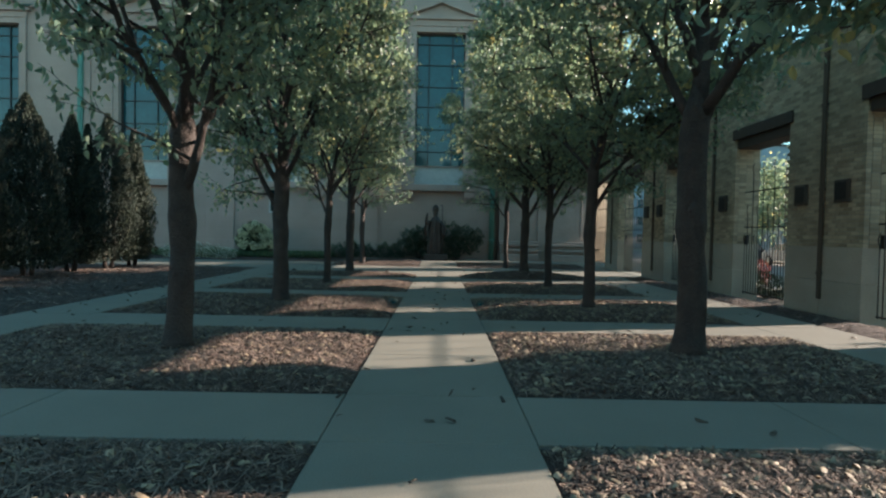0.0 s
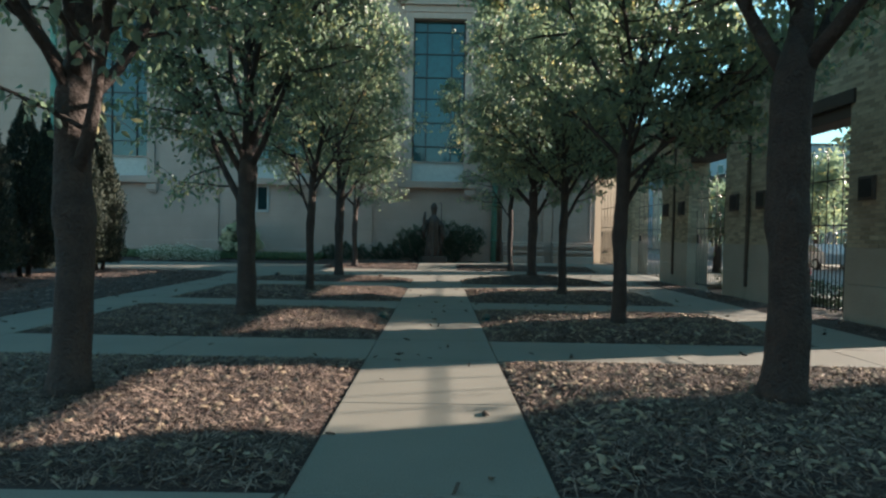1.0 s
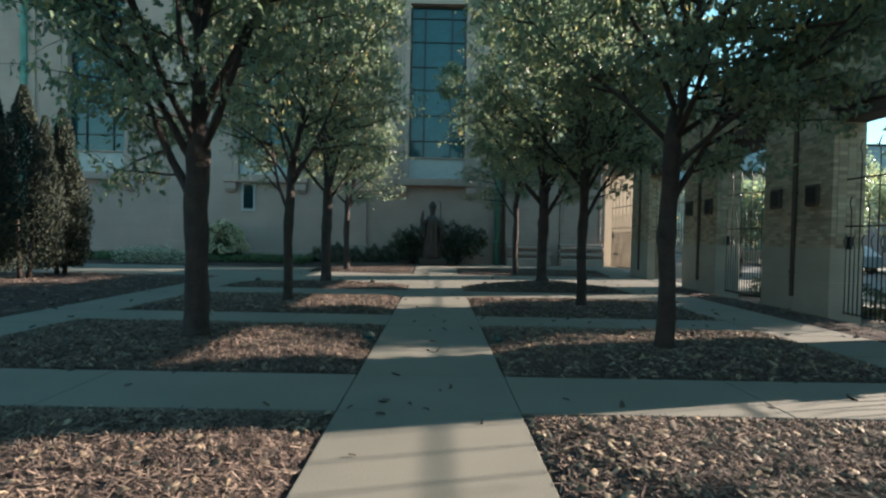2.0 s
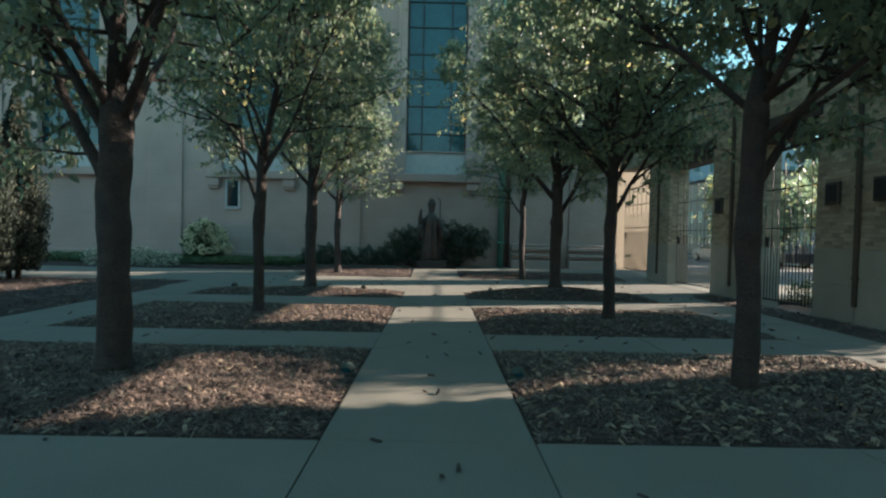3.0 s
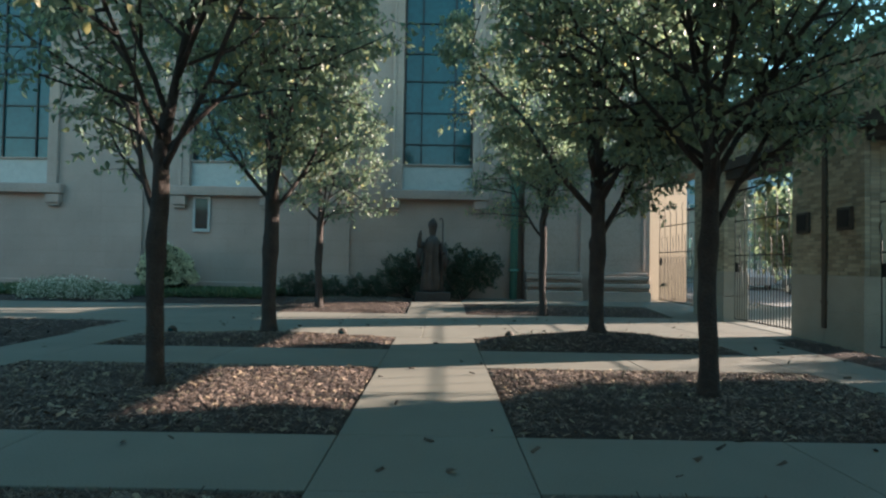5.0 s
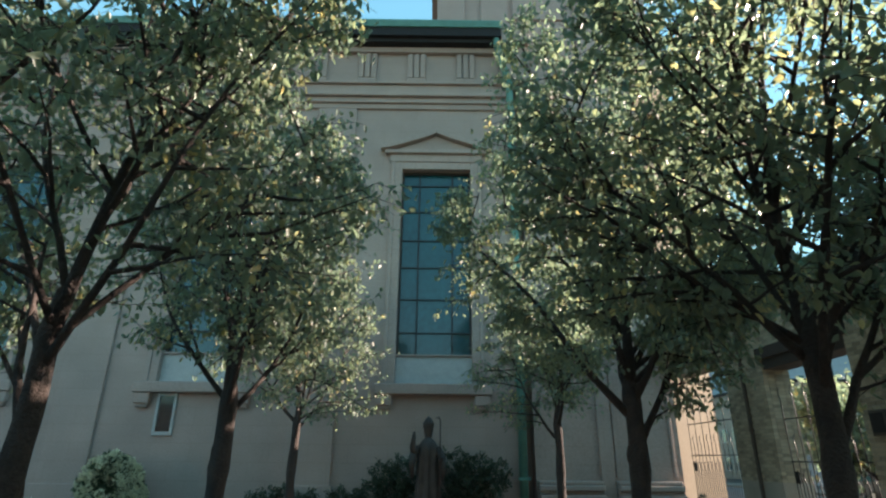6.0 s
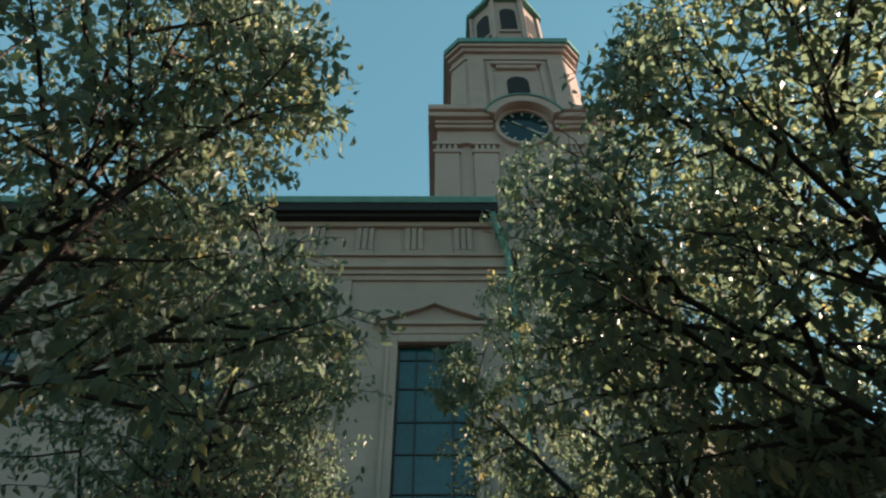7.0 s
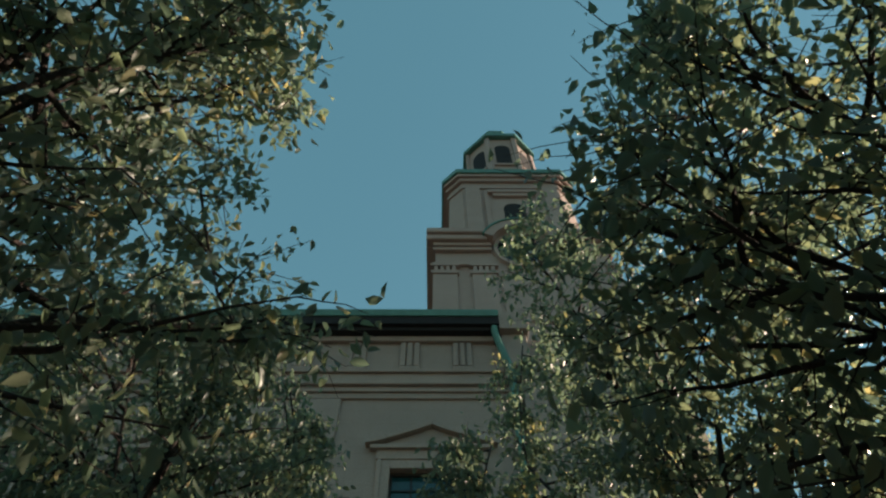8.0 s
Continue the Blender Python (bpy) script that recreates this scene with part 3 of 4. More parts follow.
ring = Acc()
ring.prism(arc(2.6, 20, 160, 24) + arc(2.0, 160, 20, 24), "y", TY - 0.95, TY - 0.004)
part("clock_hood", ring, M_LIME2, tower, "curved stone hood moulding")
hood = Acc()
for k in range(24):
    a0, a1 = 20 + 140 * k / 24, 20 + 140 * (k + 1) / 24
    hood.prism(arc(2.72, a0, a1, 1) + arc(2.605, a1, a0, 1), "y", TY - 1.05, TY - 0.004)
part("hood_flashing", hood, M_COPPER, tower, "green copper flashing")
clock = Acc()
clock.prism([(TX + 1.6 * math.cos(2 * math.pi * k / 40), 31.2 + 1.6 * math.sin(2 * math.pi * k / 40)) for k in range(40)], "y", TY - 0.16, TY - 0.01)
face = part("clock", clock, M_GLASS2, tower, "dark round clock face")
rim = Acc()
for k in range(40):
    q = [2 * math.pi * (k + j) / 40 for j in (0, 1)]
    rim.prism([(TX + r * math.cos(t), 31.2 + r * math.sin(t)) for r, t in ((1.6, q[0]), (1.6, q[1]), (1.85, q[1]), (1.85, q[0]))], "y", TY - 0.3, TY - 0.01)
part("clock_rim", rim, M_LIME2, tower)
for k in range(12):
    t = math.pi * k / 6
    part("hour_mark", Acc().box((-0.05, -0.02, 1.2), (0.05, 0.02, 1.5)), M_FRAMEW, face, at=Matrix.Translation((TX, TY - 0.185, 31.2)) @ Matrix.Rotation(t, 4, "Y"))
for t, h in ((2.2, 1.3), (5.35, 0.9)):
    part("clock_hand", Acc().box((-0.06, -0.02, -0.2), (0.06, 0.02, h)), M_FRAMEW, face, at=Matrix.Translation((TX, TY - 0.21, 31.2)) @ Matrix.Rotation(t, 4, "Y"))
part("panel", Acc().box((TX - 1.6, TY - 0.12, 24.5), (TX + 1.6, TY - 0.004, 28.2)), M_LIME2, tower, bevel=0.04)
# upper stage with cut corners
UX, UYC, U0, UC, UZ0, UZ1 = 6.0, 41.5, 4.75, 1.0, 32.0, 41.6


def cut_square(h, c):
    return [(UX - h + c, UYC - h), (UX + h - c, UYC - h), (UX + h, UYC - h + c), (UX + h, UYC + h - c), (UX + h - c, UYC + h), (UX - h + c, UYC + h), (UX - h, UYC + h - c), (UX - h, UYC - h + c)]


part("upper_stage", Acc().prism(cut_square(U0, UC), "z", UZ0, UZ1), M_LIME2, tower)
fy = UYC - U0
for s in (-1, 1):
    part("pilaster", Acc().box((UX + s * 3.0 - 0.6, fy - 0.22, 33.0), (UX + s * 3.0 + 0.6, fy - 0.004, 39.8)), M_LIME2, tower, bevel=0.03)
    part("pilaster", Acc().box((UX + s * 1.95 - 0.2, fy - 0.12, 33.0), (UX + s * 1.95 + 0.2, fy - 0.004, 39.6)), M_LIME2, tower, bevel=0.03)
part("window_head", Acc().box((UX - 1.9, fy - 0.35, 39.0), (UX + 1.9, fy - 0.004, 39.4)).box((UX - 1.5, fy - 0.25, 38.6), (UX + 1.5, fy - 0.004, 38.99)), M_LIME2, tower, bevel=0.04)
# Flat near-black panel on the solid wall paints the belfry's inner shade.
belf = [(UX - 0.8, 34.0), (UX + 0.8, 34.0)] + [(UX + 0.8 * math.cos(math.pi * k / 10), 37.0 + 0.8 * math.sin(math.pi * k / 10)) for k in range(11)]
part("belfry_shade_panel", Acc().prism(belf, "y", fy - 0.03, fy - 0.006), M_DARK, tower, "dark arched panel painted as the shaded belfry opening")
for z0, z1, h in ((39.9, 40.2, 4.9), (40.9, 41.3, 5.0), (41.3, 41.65, 5.2)):
    part("cornice", Acc().prism(cut_square(h, UC + 0.1), "z", z0, z1), M_LIME2, tower)
part("eave_band", Acc().prism(cut_square(5.35, UC + 0.15), "z", 41.66, 42.2), M_COPPER, tower, "green copper eaves")
LX, LYC, LA, LZ0, LZ1 = 6.3, 40.9, 3.0, 45.0, 51.6
LR = LA / math.cos(radians(22.5))
sk = Acc()
lower, upper = cut_square(5.3, 1.15), [(LX + LR * math.cos(radians(45 * k - 112.5)), LYC + LR * math.sin(radians(45 * k - 112.5))) for k in range(8)]
sk.v = [(x, y, 42.21) for x, y in lower] + [(x, y, LZ0) for x, y in upper]
sk.f = [(k, (k + 1) % 8, 8 + (k + 1) % 8, 8 + k) for k in range(8)] + [tuple(range(8)), tuple(range(8, 16))]
part("skirt_roof", sk, M_COPPER, tower)
part("lantern", Acc().prism(upper, "z", LZ0, LZ1), M_LIME2, tower, "octagonal stone lantern")
for k in range(8):
    arch = [(-0.7, 46.4), (0.7, 46.4)] + [(0.7 * math.cos(math.pi * j / 8), 49.6 + 0.7 * math.sin(math.pi * j / 8)) for j in range(9)]
    m = Matrix.Translation((LX, LYC, 0)) @ Matrix.Rotation(radians(45 * k), 4, "Z")
    # Dark panels paint the shade of openings; the lantern itself is solid.
    part("lantern_shade_panel", Acc().prism(arch, "y", -LA - 0.04, -LA - 0.008), M_DARK, tower, at=m)
    part("lantern_pier", Acc().box((0.98, -LA - 0.22, LZ0), (1.45, -LA + 0.1, LZ1)), M_LIME2, tower, at=m, bevel=0.04)
    part("lantern_sill", Acc().box((-0.9, -LA - 0.2, 46.1), (0.9, -LA - 0.004, 46.38)), M_LIME2, tower, at=m)
dome = Acc().lathe((LX, LYC, 0), [(3.75, 51.61), (3.75, 52.1), (3.3, 52.9), (2.7, 54.2), (2.1, 55.3), (1.9, 55.8), (1.9, 56.6), (1.2, 57.3), (0.2, 57.8)], 8, radians(22.5))
part("dome", dome, M_COPPER, tower, "green copper cap")
# ---- trees ----
def limb_path(rng, start, azim, elev, length, n=8, up=0.35, wob=0.12):
    p, pts = np.array(start, float), [np.array(start, float)]
    d = np.array([math.cos(azim) * math.cos(elev), math.sin(azim) * math.cos(elev), math.sin(elev)])
    for k in range(n):
        d = unit(d + np.array([0, 0, up / n]) + rng.normal(0, wob, 3) * 0.5)
        p = p + d * length / n
        pts.append(p.copy())
    return pts


def along_path(pts, t):
    s = t * (len(pts) - 1)
    k = min(int(s), len(pts) - 2)
    return pts[k] + (pts[k + 1] - pts[k]) * (s - k), unit(pts[k + 1] - pts[k])


def tree(x, y, seed, trunk_r, fork, height, reach, label, leaves=1.0, limbs=9, side=None, slim=0.75, low=(), first=None):
    """An upright pear tree: a leader, steep limbs, side branches and hanging leaves."""
    rng = np.random.default_rng(seed)
    z0 = bed_z(x, y) - 0.03
    ob = empty("pear_tree", (x, y, z0), label, "tree", "pear trees along the path")
    pts, rad = [], []
    lean, knee = rng.normal(0, 0.012, 2), rng.uniform(1.35, 1.65)
    for k in range(25):
        z = fork * k / 24
        pts.append((lean[0] * z + 0.015 * math.sin(z * 3 + seed), lean[1] * z + 0.015 * math.cos(z * 3 + seed), z))
        rad.append(trunk_r * (1.0 + 0.45 * math.exp(-z * 9) - 0.05 * z / fork + 0.03 * math.sin(z * 4 + seed) + 0.05 * math.exp(-(((z - fork) / 0.3) ** 2)) + 0.13 * math.exp(-(((z - knee) / 0.13) ** 2)) + 0.05 * noise.noise((seed * 3.1, z * 1.6, 0.5))))
    over = pts + [(pts[-1][0], pts[-1][1], fork + 0.12), (pts[-1][0], pts[-1][1], fork + 0.45)]
    a = Acc().tube(over, rad + [trunk_r * 0.92, trunk_r * 0.3], 16)
    a.v = [(v[0] + v[0] * 0.16 * noise.noise((v[0] * 7 + seed, v[1] * 7, v[2] * 2.6)), v[1] + v[1] * 0.16 * noise.noise((v[0] * 7 + seed, v[1] * 7, v[2] * 2.6)), v[2]) for v in a.v]
    knot = rng.uniform(0.5, 0.75) * fork
    ang = rng.uniform(0, 6.28)
    a.lathe((trunk_r * 0.75 * math.cos(ang), trunk_r * 0.75 * math.sin(ang), knot), [(0.01, -0.16), (trunk_r * 0.34, -0.07), (trunk_r * 0.4, 0.02), (0.02, 0.14)], 8)
    part("trunk", a, M_BARK, ob, smooth=True)
    top = np.array(pts[-1])
    lead = limb_path(rng, top - [0, 0, 0.06], rng.uniform(0, 6.28), radians(86), height - fork, 10, 0.1, 0.1)
    def env(z):
        return max(0.3, reach * (1.0 - slim * max(0.0, (z - fork) / (height - fork) - 0.25) ** 1.15))

    twigs = []
    az0 = rng.uniform(0, 6.28) if first is None else first
    jobs = [(lead, trunk_r * 0.74, 16)]
    for k in range(limbs):
        u = (k / limbs) ** 1.5
        start, _ = along_path(lead, 0.42 * u)
        az_k = az0 + 2.4 * k + rng.normal(0, 0.2)
        el = radians(rng.uniform(42, 54) if k < 3 else rng.uniform(54, 66) if k < limbs * 0.6 else rng.uniform(46, 66))
        ln = min(reach * rng.uniform(1.45, 1.9), (height - start[2]) * 1.0)
        jobs.append((limb_path(rng, start - [0, 0, 0.3 * rng.uniform(0, 1) * (k < 5)], az_k, el, ln, 10, 0.6, 0.2), trunk_r * rng.uniform(0.36, 0.52) * (1 - 0.55 * u), 16))
    if side is not None:
        low_p = np.array(pts[17])
        jobs.append((limb_path(rng, low_p, side, radians(58), 3.0, 9, 0.6), trunk_r * 0.5, 11))
    for k, (az_k, el) in enumerate(low):
        start, _ = along_path(lead, 0.03 + 0.03 * k)
        jobs.append((limb_path(rng, start, az_k, radians(el), reach * 1.05, 9, 0.25), trunk_r * (0.36 if el > 25 else 0.2), 16))
    for lp, r0, nb in jobs:
        m = len(lp) - 1
        for p in lp[1:]:
            far = np.hypot(*(p[:2] - top[:2]))
            if far > 0.82 * env(p[2]):
                p[:2] = top[:2] + (p[:2] - top[:2]) * 0.82 * env(p[2]) / far
        acc = Acc().tube(lp, [max(0.012, r0 * (1 - 0.95 * (j / m) ** (0.62 if lp is lead else 0.7))) for j in range(m + 1)], 10)
        for j in range(nb):
            t = 0.14 + 0.85 * (j + rng.uniform(0, 0.8)) / nb
            p, d = along_path(lp, min(t, 0.99))
            out = p[:2] - top[:2]
            oaz = math.atan2(out[1], out[0]) + rng.normal(0, 1.1) if np.hypot(*out) > 0.25 else rng.uniform(0, 6.28)
            bl = min(rng.uniform(0.6, 1.8), max(0.3, env(p[2]) - np.hypot(*out)))
            bp = limb_path(rng, p, oaz, radians(rng.uniform(-6, 42)), bl, 5, 0.1, 0.2)
            acc.tube(bp, [max(0.004, 0.02 * (1 - i / 5.5) * (0.5 + bl / 2)) for i in range(6)], 5, False)
            for i in range(9):
                q, qd = along_path(bp, 0.1 + 0.9 * (i + rng.uniform(0, 1)) / 9)
                ta = oaz + rng.choice([-1, 1]) * rng.uniform(0.3, 1.4)
                tp = limb_path(rng, q, ta, radians(rng.uniform(-35, 45)), rng.uniform(0.22, 0.6), 3, -0.3, 0.25)
                acc.tube(tp, [0.005, 0.004, 0.003, 0.002], 3, False)
                twigs.append(tp)
        part("limb", acc, M_BARK, ob, smooth=True)
    tw = np.array(twigs)
    per = int(16 * leaves)
    n = len(tw) * per
    k = np.repeat(np.arange(len(tw)), per)
    t = rng.uniform(0.05, 1.0, n) * 3
    i = np.minimum(t.astype(int), 2)
    f = (t - i)[:, None]
    pos = tw[k, i] * (1 - f) + tw[k, i + 1] * f + rng.normal(0, 0.06, (n, 3))
    d = rng.normal(0, 0.55, (n, 3)) + [0, 0, -0.8]
    ln = rng.uniform(0.075, 0.125, n)
    me = pear_leaves("crown", pos, d, rng.normal(0, 1, (n, 3)), ln, ln * rng.uniform(0.42, 0.6, n), M_LEAF)
    part("crown", me, M_LEAF, ob, "dense green leaves turning yellow at the tips")
    return ob


TREE = "pear tree with a dark trunk and green yellowing crown, in mulch"
for x, y, r, fork, h, seed, side, slim, reach in (
    (-2.73, 7.98, 0.145, 2.5, 8.8, 11, -0.3, 0.75, 2.9), (-2.86, 12.5, 0.15, 2.45, 8.6, 12, 2.9, 0.75, 2.9), (-2.78, 16.65, 0.09, 2.55, 9.2, 13, 2.6, 1.45, 3.05), (-2.86, 20.95, 0.135, 2.5, 7.8, 14, None, 0.8, 2.9),
    (3.35, 8.15, 0.165, 2.8, 9.0, 31, None, 0.8, 2.9), (3.22, 12.25, 0.108, 2.6, 8.6, 32, 0.2, 0.8, 3.3), (3.27, 16.6, 0.098, 2.5, 7.9, 33, 0.1, 1.2, 2.45), (3.27, 20.9, 0.14, 2.5, 9.6, 34, 0.3, 0.62, 3.3)):
    tree(x, y, seed, r, fork, h, reach, TREE, {33: 0.46, 34: 1.0, 32: 1.05, 14: 0.7, 13: 0.68, 11: 0.7, 31: 0.65, 12: 0.85}.get(seed, 1.0), 11, side, slim, {32: ((0.0, 33), (0.7, 38)), 33: ((2.9, 30), (0.4, 33)), 34: ((-0.7, 33), (0.1, 38), (0.6, 43))}.get(seed, ()), {31: 0.1, 32: -0.3, 12: 3.3}.get(seed))
tree(-2.7, 3.2, 41, 0.14, 2.9, 8.6, 2.3, TREE, 0.6, 7, None, 0.8)
tree(3.25, 3.1, 42, 0.15, 2.35, 8.8, 2.4, TREE, 0.6, 7, None, 0.8, ((1.75, 4), (1.25, 7)))
tree(-3.3, 27.2, 51, 0.11, 2.5, 7.6, 2.5, "young pear tree with a thin pale trunk before the church", 0.62, 9)
tree(3.3, 26.5, 52, 0.105, 2.6, 7.4, 2.3, "young pear tree with a thin trunk in a mulched bed", 0.65, 8)


# ---- cedar hedge ----
def cedar(x, y, h, r, seed, tips):
    rng = np.random.default_rng(seed)
    z0 = bed_z(x, y)
    ob = empty("cedar", (x, y, z0 - 0.02), "dense dark green columnar cedar in a mulched bed", "cedar", "cedars in the hedge")
    a = Acc()
    for k in range(3):
        t = 2.1 * k + seed
        a.tube([(0.12 * math.cos(t), 0.12 * math.sin(t), 0), (0.2 * math.cos(t), 0.2 * math.sin(t), 0.8), (0.25 * math.cos(t), 0.25 * math.sin(t), 2.0)], [0.07, 0.05, 0.03], 6)
    part("trunk", a, M_BARK, ob, smooth=True)
    pos, dirs = [], []
    for tip in range(tips):
        ox, oy = (rng.normal(0, r * 0.33, 2)) if tip else (0, 0)
        hh, rr = (h * rng.uniform(0.72, 0.95), r * rng.uniform(0.5, 0.75)) if tip else (h, r)
        n = 13000 if tip == 0 else 6000
        u = rng.uniform(0, 1, n) ** 0.85
        z = 0.22 + (hh - 0.22) * u
        prof = np.minimum(1.0, (u + 0.16) * 4) * (1 - u ** 1.7) ** 0.9
        az_ = rng.uniform(0, 2 * math.pi, n)
        lump = 1 + 0.2 * np.sin(az_ * 3 + u * 11 + seed) + 0.13 * np.sin(az_ * 7 - u * 23 + seed * 2)
        rad = rr * prof * lump * rng.uniform(0.55, 1.02, n) ** 0.5
        pos.append(np.stack([ox + rad * np.cos(az_), oy + rad * np.sin(az_), z], 1))
        dirs.append(np.stack([0.55 * np.cos(az_), 0.55 * np.sin(az_), np.ones(n)], 1) + rng.normal(0, 0.3, (n, 3)))
    pos, dirs = np.concatenate(pos), np.concatenate(dirs)
    n = len(pos)
    ln = rng.uniform(0.05, 0.13, n)
    part("foliage", leaf_mesh("foliage", pos, dirs, rng.normal(0, 1, (n, 3)), ln, ln * 0.5, M_CEDAR, 0.2), M_CEDAR, ob)


for k, (x, y, h, r) in enumerate(((-11.4, 10.2, 5.0, 0.8), (-11.6, 12.0, 4.9, 1.0), (-11.5, 13.7, 5.2, 1.0), (-11.5, 15.4, 4.8, 1.0), (-11.4, 17.2, 5.1, 0.95), (-11.3, 19.0, 4.9, 0.9), (-11.2, 20.7, 5.3, 1.0), (-11.2, 22.3, 5.0, 0.9))):
    cedar(x, y, h, r * (1.15 if k < 5 else 0.85), 70 + k, 3 + k % 2)


# ---- shrubs and plants ----
def shrub(name, x, y, z, lumps, count, mat, label, category, leaf=0.08, seed=5, stems=True, blooms=0):
    rng = np.random.default_rng(seed)
    ob = empty(name, (x, y, z), label, category)
    if stems:
        a = Acc()
        for k in range(6):
            lx, ly, lz, lr = lumps[k % len(lumps)]
            a.tube([(0.05 * math.cos(k), 0.05 * math.sin(k), -0.05), (lx * 0.5, ly * 0.5, lz * 0.4), (lx, ly, lz)], [0.025, 0.018, 0.008], 5)
        part("stem", a, M_BARK, ob)
    tot = sum(l[3] ** 2 for l in lumps)
    pos, dr = [], []
    for lx, ly, lz, lr in lumps:
        n = int(count * lr ** 2 / tot)
        d = unit(rng.normal(0, 1, (n, 3)))
        w = 1 + 0.25 * np.sin(d[:, 0] * 7 + d[:, 2] * 5 + seed)
        p = d * (lr * w * rng.uniform(0.45, 1.05, n) ** 0.6)[:, None] + [lx, ly, lz]
        pos.append(p)
        dr.append(d + rng.normal(0, 0.5, (n, 3)))
    pos, dr = np.concatenate(pos), np.concatenate(dr)
    keep = pos[:, 2] > 0
    pos, dr = pos[keep], dr[keep]
    n = len(pos)
    ln = rng.uniform(0.6, 1.3, n) * leaf
    part("leaves", leaf_mesh("leaves", pos, dr, rng.normal(0, 1, (n, 3)), ln, ln * 0.6, mat), mat, ob)
    if blooms:  # round flower heads among the leaves
        heads = pos[(pos[:, 2] > 0.55) & (pos[:, 1] < 0.25)]
        heads = heads[rng.permutation(len(heads))[:blooms]]
        heads = heads + unit(heads - [0, 0.1, 0.9]) * 0.12
        c = np.repeat(heads, 90, 0)
        d = unit(rng.normal(0, 1, c.shape))
        part("blossom", leaf_mesh("blossom", c + d * 0.13 * rng.uniform(0.7, 1.1, (len(c), 1)), np.cross(d, rng.normal(0, 1, c.shape)), d, np.full(len(c), 0.06), np.full(len(c), 0.05), M_YELLOW), M_YELLOW, ob, "cream flower heads")
    return ob


shrub("shrub", -0.75, 30.25, 0.2, [(-0.3, 0, 0.75, 0.5), (-0.9, 0, 0.5, 0.45), (0.1, 0, 1.15, 0.5), (-0.55, 0.1, 1.1, 0.42), (0.3, 0, 0.5, 0.45)], 5000, M_SHRUB, "dark evergreen shrub behind the statue", "shrub", 0.09, 6)
shrub("shrub", 1.15, 30.25, 0.2, [(0.1, 0, 0.9, 0.6), (0.75, 0, 0.85, 0.5), (-0.4, 0, 1.35, 0.5), (0.3, 0, 1.3, 0.45), (1.0, 0, 1.2, 0.35), (-0.2, 0, 0.5, 0.5)], 6000, M_SHRUB, "dark evergreen shrub behind the statue", "shrub", 0.09, 7)
shrub("shrub", -4.3, 30.2, 0.18, [(0, 0, 0.36, 0.45), (-0.7, 0, 0.26, 0.4), (0.8, 0, 0.26, 0.4)], 4000, M_SHRUB, "low dark shrub against the church wall", "shrub", 0.08, 8)
shrub("shrub", -2.6, 30.3, 0.18, [(0, 0, 0.32, 0.42), (0.6, 0, 0.28, 0.36)], 2200, M_SHRUB, "low dark shrub against the church wall", "shrub", 0.08, 9)
shrub("flowering_shrub", -9.1, 29.6, 0.15, [(-0.15, 0, 1.25, 0.4), (-0.55, 0, 0.85, 0.3), (0.45, 0.1, 1.0, 0.38), (-0.2, -0.1, 0.6, 0.4), (0.3, -0.1, 0.55, 0.36), (0.15, 0, 1.45, 0.22), (0.7, 0, 0.7, 0.22)], 5200, M_HYDRA, "round green shrub with large cream flower heads", "shrub", 0.13, 10, True, 170)
shrub("flower_bush", -11.2, 28.2, 0.12, [(-1.5, 0, 0.22, 0.36), (-1.0, 0.1, 0.3, 0.38), (-0.5, 0, 0.28, 0.4), (0.0, 0, 0.32, 0.38), (0.5, 0, 0.26, 0.38), (1.0, 0, 0.2, 0.34), (1.4, 0, 0.15, 0.3)], 6500, M_WHITE, "low bush covered in white flowers", "flower bush", 0.06, 12)


def plants(name, r, count, hgt, mat, label, seed):
    rng = np.random.default_rng(seed)
    x, y = rng.uniform(r[0], r[2], count), rng.uniform(r[1], r[3], count)
    z = np.array([bed_z(a, b) for a, b in zip(x, y)]) + rng.uniform(0, hgt, count) ** 1.0 * 0.6
    d = rng.normal(0, 0.5, (count, 3)) + [0, 0, 1.0]
    ln = rng.uniform(0.08, 0.22, count)
    ob = part(name, leaf_mesh(name, np.stack([x, y, z], 1), d, rng.normal(0, 1, (count, 3)), ln, ln * 0.45, mat), mat)
    tagged(ob, label, "ground plants", kind="stuff")


plants("ground_plants", (-22.0, 28.7, -5.2, 30.7), 26000, 0.25, M_GRASS, "low green ground-cover plants along the church wall", 3)


